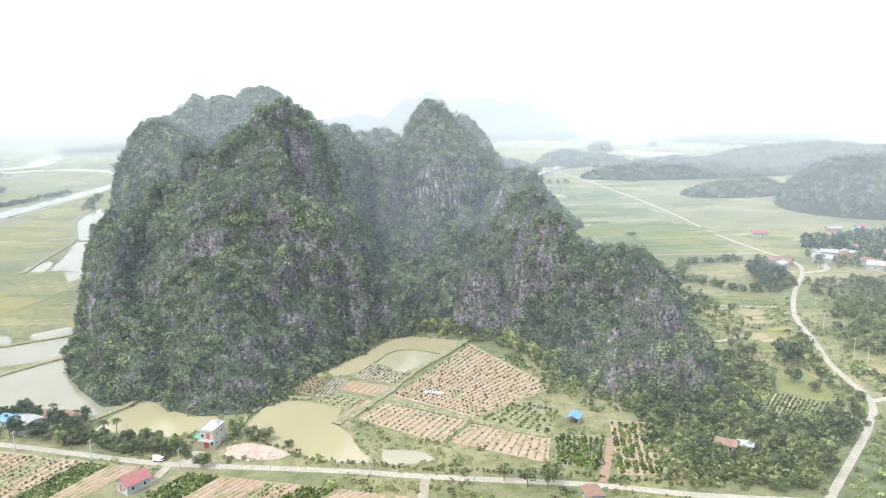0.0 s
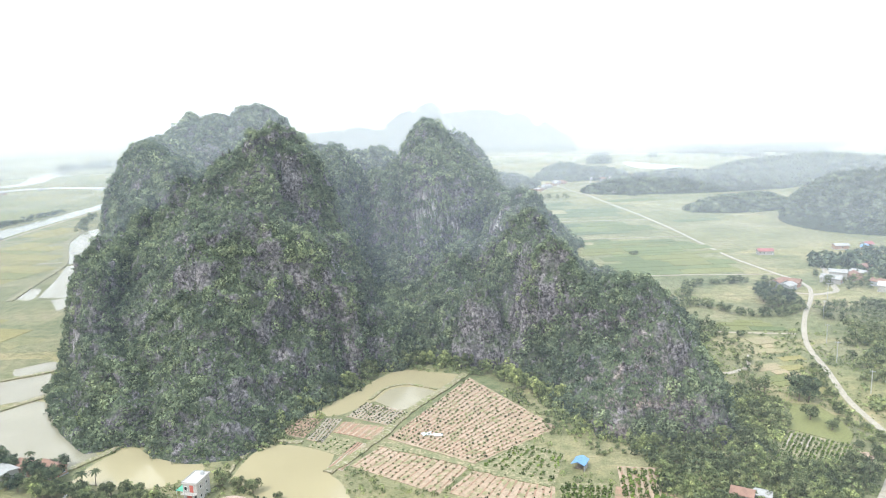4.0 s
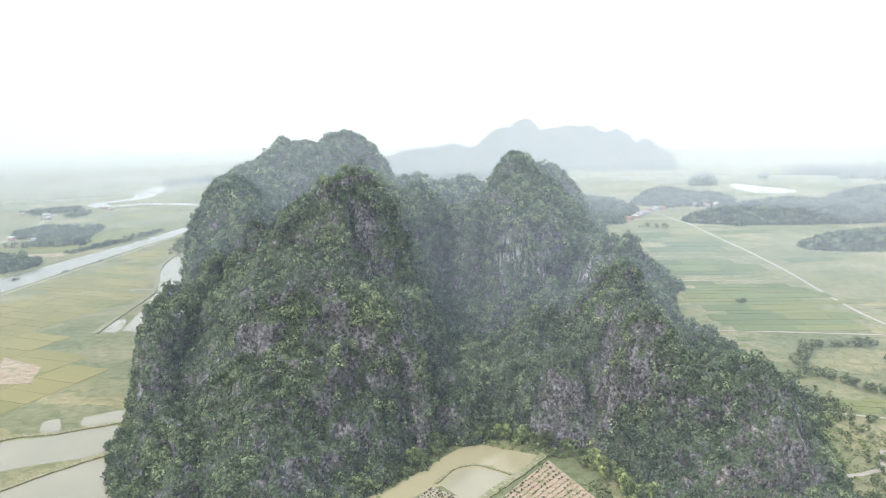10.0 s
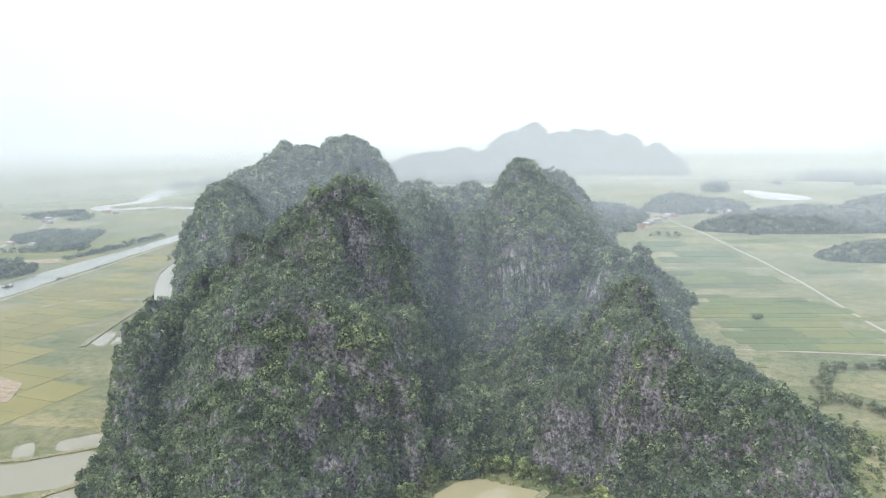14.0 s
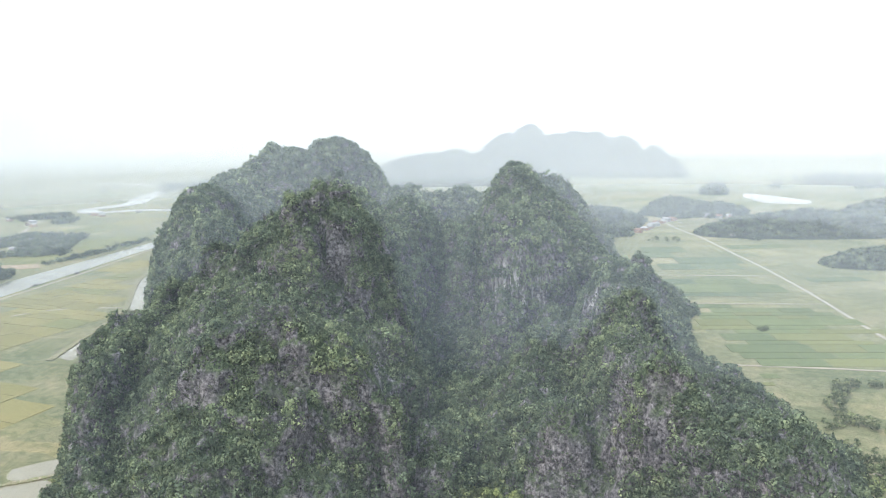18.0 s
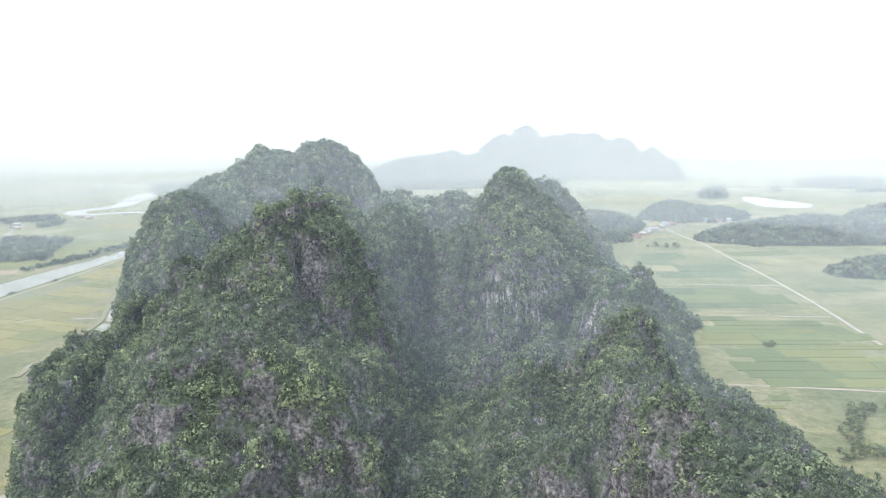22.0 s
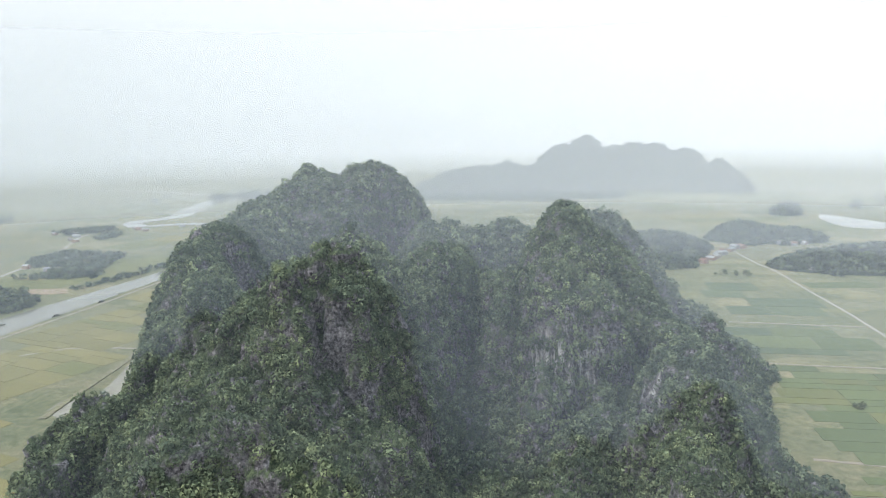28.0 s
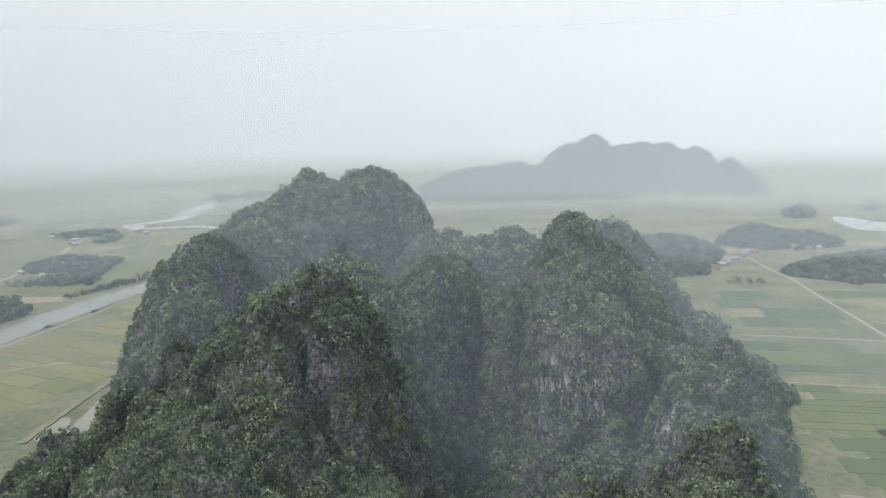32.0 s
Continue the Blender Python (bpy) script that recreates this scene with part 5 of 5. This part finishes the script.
paddies([(-405, 470), (-402, 700), (-410, 850), (-380, 800), (-352, 725), (-322, 610), (-288, 550), (-270, 470), (-272, 432), (-226, 400), (-182, 325), (-206, 312), (-260, 300), (-380, 330)], 76, 34, 15, ["green", "yellow", "yellow", "yellow"], 5, "beside the river")
paddies([(92, 446), (202, 440), (203, 520), (196, 576), (84, 578)], 3, 11, 30, ["green", "fresh", "fresh"], 6, "below the mountain")
paddies([(84, 578), (194, 578), (188, 668), (88, 668)], 2, 20, 34, ["fresh", "deep", "fresh", "deep"], 7, "below the mountain")
paddies([(84, 671), (187, 670), (176, 840), (104, 845), (84, 760)], 2, 30, 50, ["deep", "deep", "fresh"], 8, "towards the village")
paddies([(124, 370), (150, 354), (190, 352), (196, 386), (200, 436), (188, 440), (188, 356), (150, 352), (128, 384), (122, 440), (112, 444), (114, 400)], 5, 6, 16, ["green", "fresh"], 9, "by the farmstead")
paddies([(118, 336), (160, 330), (172, 350), (150, 351), (126, 366)], -8, 5, 14, ["green", "fresh"], 10, "below the ridge")
paddies([(210, 470), (206, 640), (192, 720), (250, 690), (262, 560), (250, 490)], 8, 20, 36, ["fresh", "deep", "fresh", "green"], 12, "beyond the country road")
paddies([(188, 740), (176, 870), (230, 880), (262, 760), (250, 710)], 8, 26, 44, ["fresh", "deep", "fresh"], 13, "beyond the country road")
paddies([(-580, 560), (-610, 720), (-560, 860), (-470, 980), (-452, 860), (-456, 740), (-462, 600)], 80, 40, 22, ["green", "yellow", "green"], 14, "across the river")
paddies([(-640, 900), (-690, 1000), (-560, 1120), (-480, 1030), (-520, 930)], 75, 50, 30, ["green", "yellow"], 15, "across the river")
paddies([(112, 262), (128, 258), (140, 270), (150, 300), (154, 322), (130, 326), (124, 300)], 12, 7, 11, ["yellow", "green", "tan"], 16, "below the ridge")
paddies([(180, 1060), (330, 1130), (300, 1500), (60, 1560), (40, 1300), (90, 1100)], 10, 60, 110, ["green", "yellow", "green"], 17, "in the hazy distance")
paddies([(-690, 1250), (-480, 1170), (-300, 1150), (-260, 1500), (-700, 1560)], 12, 60, 110, ["green", "yellow", "yellow"], 18, "in the hazy distance")

paddies([(126, 250), (139, 246), (146, 276), (150, 300), (136, 300)], 8, 6, 10, ["green", "fresh", "yellow"], 19, "beside the country road")
paddies([(100, 404), (118, 398), (122, 440), (98, 444)], 4, 6, 12, ["green", "fresh"], 20, "below the mountain")

tagged(sheet("grass_field", [(111, 230), (121, 250), (129, 248), (131, 237), (129, 224), (124, 218)], 0.13, RICE["green"], 0.3), "mown yellow-green meadow beside the country road", "field")

# ---------------------------------------------------------------- weeds and scrub on the plain
def clear_of(x, y):
    """True where no road, pond or plot lies."""
    free = np.ones(x.shape, bool)
    for poly in CLEAR:
        p = np.array(poly)
        near = free & (x > p[:, 0].min()) & (x < p[:, 0].max()) & (y > p[:, 1].min()) & (y < p[:, 1].max())
        if near.any():
            hit = np.zeros(x.shape, bool)
            hit[near] = inside(poly, x[near], y[near])
            free &= ~hit
    return free


def wild(name, x0, x1, y0, y1, gap, size, mat, seed, dense, sparse, label, patchy=()):
    """Plants thick inside the polygons of dense and along the mountain foot, thin and patchy elsewhere."""
    rg = np.random.default_rng(seed)
    gx, gy = height_grid(x0, x1, y0, y1, gap)
    gx, gy = gx + rg.uniform(-0.5, 0.5, gx.shape) * gap, gy + rg.uniform(-0.5, 0.5, gx.shape) * gap
    h = relief(gx, gy)
    chance = sparse * np.clip(0.5 + 1.6 * fractal(gx, gy, 22, 4, seed), 0, 1.4)
    chance = np.where(h > -7, 0.75, chance)
    for poly in dense:
        chance = np.where(inside(poly, gx, gy), 0.85 + 0.4 * fractal(gx, gy, 14, 3, seed), chance)
    for poly in patchy:
        chance = np.where(inside(poly, gx, gy), np.clip(3.5 * fractal(gx, gy, 17, 3, 909), 0.03, 0.9), chance)
    k = (rg.uniform(0, 1, gx.shape) < chance) & (h < 3)
    k[k] = clear_of(gx[k], gy[k])
    n = int(k.sum())
    r = size * rg.uniform(0.4, 1.3, n) ** 1.5
    me = foliage_mesh(name, np.stack([gx[k], gy[k], np.maximum(h[k], 0) + 0.3 * r], 1), r, mat, seed, 30, 0.22, 0.9)
    return tagged(new(name, me), label, "scrub", kind="stuff")


side = [(57, 173), (60, 215), (50, 240), (54, 262), (89, 271), (112, 268), (118, 250), (108, 226), (122, 203), (95, 168)]
verge = [(124, 200), (136, 214), (139, 250), (147, 280), (140, 284), (128, 250), (118, 214)]
roadside = [(146, 222), (146, 250), (154, 282), (164, 312), (200, 330), (210, 250), (190, 215)]
slope_side = [(108, 166), (126, 194), (141, 214), (205, 202), (195, 160), (120, 138), (100, 150)]
wild("scrub", -60, 230, 140, 340, 2.4, 1.7, LEAF_PALE, 301, [side], 0.05, "tangled pale green scrub and young trees", [roadside])
wild("scrub", -60, 230, 160, 345, 2.7, 1.9, LEAF_TREE, 302, [side], 0.04, "dark green scrub and young trees", [roadside])
wild("weeds", -175, 215, 128, 330, 1.6, 0.85, LEAF_PALE, 303, [side, verge, slope_side], 0.42, "rough green weeds and tall grass")
# ---------------------------------------------------------------- hills, groves and villages in the distance
FOREST = mottled("forest_floor", (0.03, 0.045, 0.028), (0.05, 0.068, 0.042), 0.05, fine=8, bump_size=2.0)


def hill_height(gx, gy, x, y, w, d, h, seed, turn, rugged=0.2):
    a = radians(turn)
    u = ((gx - x) * math.cos(a) + (gy - y) * math.sin(a)) / w
    v = (-(gx - x) * math.sin(a) + (gy - y) * math.cos(a)) / d
    r = np.clip(1 - u * u - v * v, 0, 1)
    return h * r ** (0.55 - 0.4 * (rugged - 0.2)) * (0.86 + rugged * fractal(gx, gy, 0.5 * w, 4, seed, 0.6) + 0.45 * (rugged - 0.2) * fractal(gx, gy, 0.16 * w, 3, seed + 9)) - 1.5


def wooded_hill(name, x, y, w, d, h, seed, label, turn=0, step=5.0, crown=3.2, rugged=0.2):
    """A hill with its cover of tree crowns."""
    r = max(w, d) * 1.02
    gx, gy = height_grid(x - r, x + r, y - r, y + r, step)
    hh = hill_height(gx, gy, x, y, w, d, h, seed, turn, rugged)
    f = grid_faces(*gx.shape)
    f = f[(hh.ravel()[f] > -1.4).any(1)]
    used, inv = np.unique(f, return_inverse=True)
    ob = thing(name, 0, 0, 0, 0, label, "hill")
    part("slope", mesh_fast("slope", np.stack([gx, gy, hh], -1).reshape(-1, 3)[used], inv.reshape(-1, 4), FOREST, True), ob)
    rg = np.random.default_rng(seed)
    px = gx + rg.uniform(-0.5, 0.5, gx.shape) * step
    py = gy + rg.uniform(-0.5, 0.5, gx.shape) * step
    ph = hill_height(px, py, x, y, w, d, h, seed, turn, rugged)
    k = ph > -1.2
    me = foliage_mesh("tree_crowns", np.stack([px[k], py[k], ph[k] + 0.6], 1), crown * rg.uniform(0.6, 1.35, int(k.sum())), LEAF_DARK, seed, 18, 0.42, 0.8)
    tagged(part("tree_crowns", me, ob), "dense green tree crowns", kind="stuff")


def far_massif(spots, seed, label, step=8.0):
    """A far limestone massif of several towers, with its cover of tree crowns."""
    def height(gx, gy):
        wx, wy = gx + 9 * fractal(gx, gy, 60, 3, seed), gy + 9 * fractal(gx, gy, 60, 3, seed + 5)
        total = sum(np.exp(0.15 * np.clip(z * (1 - (np.hypot(wx - x, wy - y) / w) ** 2.2), -60, 150)) for x, y, z, w in spots)
        h = np.log(total + 1e-9) / 0.15
        return h + np.clip(h / 20, 0, 1) * (6 * fractal(gx, gy, 38, 3, seed + 2) + 5 * (0.5 - np.abs(fractal(gx, gy, 24, 2, seed + 3))))
    xs, ys = [q[0] for q in spots], [q[1] for q in spots]
    gx, gy = height_grid(min(xs) - 90, max(xs) + 90, min(ys) - 95, max(ys) + 95, step)
    hh = height(gx, gy)
    f = grid_faces(*gx.shape)
    f = f[(hh.ravel()[f] > -2).any(1)]
    used, inv = np.unique(f, return_inverse=True)
    ob = thing("far_mountain", 0, 0, 0, 0, label, "mountain")
    part("slope", mesh_fast("slope", np.stack([gx, gy, np.maximum(hh, -3)], -1).reshape(-1, 3)[used], inv.reshape(-1, 4), FOREST, True), ob)
    rg = np.random.default_rng(seed)
    px, py = gx + rg.uniform(-0.5, 0.5, gx.shape) * step, gy + rg.uniform(-0.5, 0.5, gx.shape) * step
    ph = height(px, py)
    k = ph > -1
    me = foliage_mesh("tree_crowns", np.stack([px[k], py[k], ph[k] + 0.6], 1), 5.0 * rg.uniform(0.6, 1.35, int(k.sum())), LEAF_DARK, seed, 18, 0.42, 0.8)
    tagged(part("tree_crowns", me, ob), "dense green tree crowns", kind="stuff")


far_massif([(-98, 1850, 100, 78), (-31, 1855, 122, 80), (43, 1850, 100, 66), (80, 1850, 102, 56), (122, 1850, 105, 72), (192, 1830, 87, 72), (252, 1800, 61, 62), (284, 1770, 36, 48)], 3,
           "hazy wooded limestone mountain with several tops in the distance")
far_massif([(-350, 1640, 34, 52), (-296, 1640, 56, 64), (-238, 1645, 66, 66), (-182, 1640, 76, 66), (-128, 1645, 65, 64), (-70, 1660, 52, 62), (0, 1680, 40, 62)], 5,
           "low hazy wooded limestone ridge before the far mountain")
wooded_hill("wooded_hill", 290, 1345, 24, 24, 20, 19, "small pointed wooded hillock on the plain", 0, 5, 4)
wooded_hill("wooded_hill", 414, 640, 122, 92, 52, 7, "wooded limestone hill beside the fields", 25, 2.9, 2.6, 0.3)
wooded_hill("wooded_hill", 296, 722, 58, 30, 15, 8, "low wooded hill at the edge of the paddies", 10, 3.2, 2.8)
wooded_hill("wooded_hill", 320, 905, 150, 52, 22, 9, "long low wooded hill beyond the paddies", 6, 4, 3.4)
wooded_hill("wooded_hill", 560, 1010, 190, 60, 30, 10, "long low wooded hill in the haze", -8, 6, 4.4)
wooded_hill("wooded_hill", 205, 1070, 70, 34, 24, 21, "low wooded hill behind the far village", 0, 4.2, 3.2)
wooded_hill("wooded_hill", 70, 1010, 62, 60, 18, 22, "wooded rise beside the far village", 0, 4.2, 3.2)
wooded_hill("far_mountain", 2000, 3300, 700, 300, 300, 31, "faint mountain on the horizon", 0, 40, 22)


def grove(poly, gap, size, seed, label, mat=LEAF_DARK):
    rg = np.random.default_rng(seed)
    p = np.array(poly, float)
    gx, gy = height_grid(p[:, 0].min(), p[:, 0].max(), p[:, 1].min(), p[:, 1].max(), gap)
    gx, gy = gx + rg.uniform(-0.5, 0.5, gx.shape) * gap, gy + rg.uniform(-0.5, 0.5, gx.shape) * gap
    k = inside(poly, gx, gy) & (fractal(gx, gy, gap * 8, 3, seed) > -0.35)
    n = int(k.sum())
    low = np.stack([gx[k], gy[k], np.full(n, size * 0.3)], 1)
    high = low + np.stack([rg.normal(0, 0.3 * size, n), rg.normal(0, 0.3 * size, n), size * rg.uniform(0.3, 0.9, n)], 1)
    me = foliage_mesh("grove", np.concatenate([low, high]), size * rg.uniform(0.6, 1.2, 2 * n), mat, seed, 20, 0.38, 0.9)
    return tagged(new("grove", me), label, "grove", kind="stuff")


grove([(-470, 600), (-458, 640), (-480, 680), (-540, 690), (-600, 640), (-560, 590)], 5, 3.6, 1, "dense grove on the far river bank")
grove([(-490, 760), (-530, 830), (-545, 880), (-640, 900), (-640, 840), (-570, 740)], 6, 3.8, 2, "village grove on the far river bank")
grove([(-470, 690), (-455, 780), (-452, 860), (-462, 860), (-482, 720)], 6, 2.6, 21, "line of bushes on the river bank")
grove([(-660, 1000), (-720, 1020), (-800, 1060), (-760, 1120), (-690, 1090)], 7, 4.0, 3, "village grove on the plain")
grove([(-560, 1200), (-480, 1230), (-440, 1280), (-560, 1290)], 8, 4.5, 4, "distant grove on the plain")
grove([(-900, 1000), (-1000, 1200), (-1200, 1300), (-1150, 1100), (-980, 960)], 12, 6, 5, "distant belt of trees")
grove([(-950, 1500), (-700, 1720), (-640, 1800), (-1000, 1700)], 14, 7, 6, "distant belt of trees")
grove([(-420, 1300), (-330, 1330), (-340, 1400), (-440, 1380)], 10, 5, 7, "distant grove on the plain")
grove([(100, 870), (118, 930), (140, 985), (110, 1010), (60, 940), (70, 860)], 6, 4.0, 8, "grove round the far village")
grove([(150, 1010), (230, 1030), (260, 1060), (160, 1050)], 7, 4.2, 9, "grove behind the far village")
grove([(196, 850), (230, 845), (240, 875), (205, 880)], 6, 3.6, 10, "grove beside the country road")
grove([(230, 470), (262, 480), (330, 500), (420, 560), (440, 480), (330, 400), (270, 370)], 6, 3.4, 11, "village grove beside the hill")
grove([(225, 330), (300, 390), (340, 360), (300, 300), (230, 280)], 5, 3.0, 12, "dark grove near the village")
grove([(160, 180), (180, 230), (260, 260), (260, 180)], 5, 2.8, 13, "scrubby trees beside the side road")
grove([(500, 700), (760, 760), (900, 620), (640, 540)], 12, 6, 14, "wooded plain beyond the village")
grove([(440, 1090), (640, 1150), (900, 1120), (760, 1040)], 14, 7, 15, "distant wooded belt")
grove([(380, 1420), (560, 1640), (900, 1600), (700, 1380)], 18, 8, 16, "distant wooded belt")

rv = np.random.default_rng(44)
WALLS, ROOFS = (WALL_WHITE, WALL_GREY, WALL_BRICK), ((ROOF_TILE, "brown tiled"), (ROOF_GREY, "grey cement"), (ROOF_RED, "red metal"), (ROOF_WHITE, "pale metal"), (ROOF_BLUE, "blue metal"))


def village(spots, group, windows=1, roofs=(0, 1, 2, 3, 4)):
    for x, y in spots:
        i = roofs[int(rv.integers(0, len(roofs)))]
        roof, words = ROOFS[i]
        house(x, y, float(rv.uniform(0, 180)), float(rv.uniform(5, 7)), float(rv.uniform(7, 11)), float(rv.uniform(2.8, 4.2)), float(rv.uniform(0.8, 1.8)), WALLS[int(rv.integers(0, 3))], roof, words + "-roofed village house " + group, 1, windows, "houses " + group)


village([(225, 417), (234, 427), (240, 419), (247, 405), (243, 394), (248, 429), (258, 441), (266, 420)], "near the road fork", 1, (1, 1, 0, 1, 3))
village([(199, 411), (193, 404), (190, 409)], "in the farmstead", 1, (0, 1))
village([(281, 510), (301, 512), (292, 498), (312, 478)], "below the wooded hill")
village([(112, 905), (122, 925), (128, 934), (132, 945), (138, 958), (141, 970), (150, 982), (158, 1000), (166, 1004), (206, 868), (214, 872), (215, 1036), (240, 1040), (226, 1030)], "in the far village", 1, (1, 3, 3, 0))
village([(-700, 985), (-720, 1000), (-735, 1030), (-760, 1060), (-790, 1050), (-690, 1110), (-705, 1122), (-640, 1150), (-670, 1100), (-590, 820), (-600, 850), (-610, 800), (-575, 790), (-620, 880), (-560, 830)], "on the far river bank", 1, (1, 3, 0))
house(223, 500, 82, 6, 10, 2.8, 1.3, WALL_WHITE, ROOF_RED, "long farm building with a bright red roof", 1, 4)
tagged(sheet("fallow_field", [(300, 770), (333, 804), (380, 826), (363, 750), (324, 739)], 0.3, SOIL_TAN, 0.4), "bare brown field between wooded hills", "field")
tagged(sheet("fallow_field", [(-513, 676), (-520, 705), (-486, 712), (-468, 695)], 0.3, SOIL_TAN, 0.4), "bare brown field on the river bank", "field")
tagged(sheet("fallow_field", [(-288, 386), (-255, 372), (-243, 348), (-262, 345)], 0.3, SOIL_TAN, 0.4), "bare tan plot among the paddies", "field")

# ---------------------------------------------------------------- haze painted on see-through shells


# Tinted see-through surface: the haze is its painted colour.
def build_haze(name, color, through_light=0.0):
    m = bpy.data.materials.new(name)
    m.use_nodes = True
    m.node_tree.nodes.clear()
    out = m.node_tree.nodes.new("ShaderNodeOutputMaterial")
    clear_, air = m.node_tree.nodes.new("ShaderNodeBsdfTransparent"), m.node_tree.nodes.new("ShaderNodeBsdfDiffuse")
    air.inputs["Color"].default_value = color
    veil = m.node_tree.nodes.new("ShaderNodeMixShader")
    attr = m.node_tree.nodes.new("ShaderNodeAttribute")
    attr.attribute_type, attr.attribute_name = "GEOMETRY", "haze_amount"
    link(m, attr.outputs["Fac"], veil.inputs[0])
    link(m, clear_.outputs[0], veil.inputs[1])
    # light from behind, added to brighten the painted haze
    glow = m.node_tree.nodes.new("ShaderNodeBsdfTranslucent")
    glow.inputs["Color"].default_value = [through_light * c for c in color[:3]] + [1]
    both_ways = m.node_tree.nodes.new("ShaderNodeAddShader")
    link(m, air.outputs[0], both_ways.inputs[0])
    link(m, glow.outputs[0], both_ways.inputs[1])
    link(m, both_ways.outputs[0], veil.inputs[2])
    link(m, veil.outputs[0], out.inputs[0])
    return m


# Haze put into the tint: bluer near, paler and brighter far off.
HAZE_NEAR = build_haze("near_haze_paint", (0.60, 0.68, 0.80, 1))
HAZE_MID = build_haze("middle_haze_paint", (0.68, 0.73, 0.80, 1), 0.18)
HAZE_FAR = build_haze("far_haze_paint", (0.85, 0.865, 0.91, 1), 0.55)


def haze_shell(radius, density, low, full, top):
    """An upright see-through shell round the valley with haze painted on it; density fades in above the ground and out
    towards its top.
    """
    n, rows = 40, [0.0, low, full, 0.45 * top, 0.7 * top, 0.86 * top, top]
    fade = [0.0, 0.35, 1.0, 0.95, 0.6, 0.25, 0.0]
    verts, faces, dens = [], [], []
    for z, k in zip(rows, fade):
        for i in range(n + 1):
            a = radians(-80 + 160 * i / n)
            verts.append((radius * math.sin(a), 60 + radius * math.cos(a), z))
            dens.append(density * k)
    for j in range(len(rows) - 1):
        for i in range(n):
            a = j * (n + 1) + i
            faces.append([a, a + 1, a + n + 2, a + n + 1])
    me = mesh_from("haze_shell", verts, faces, HAZE_NEAR if radius < 400 else HAZE_MID if radius < 1200 else HAZE_FAR, True)
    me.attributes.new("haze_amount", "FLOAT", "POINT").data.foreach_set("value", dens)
    ob = new("haze_shell", me)
    return tagged(ob, "thin see-through shell painted with pale haze", "haze", kind="structure")


# Seven added shells stand in for distance haze, mostly denser farther out.
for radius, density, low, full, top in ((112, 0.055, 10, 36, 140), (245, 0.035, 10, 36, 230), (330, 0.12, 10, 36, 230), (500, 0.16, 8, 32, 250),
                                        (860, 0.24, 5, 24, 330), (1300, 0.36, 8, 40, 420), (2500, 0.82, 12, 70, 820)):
    haze_shell(radius, density, low, full, top)
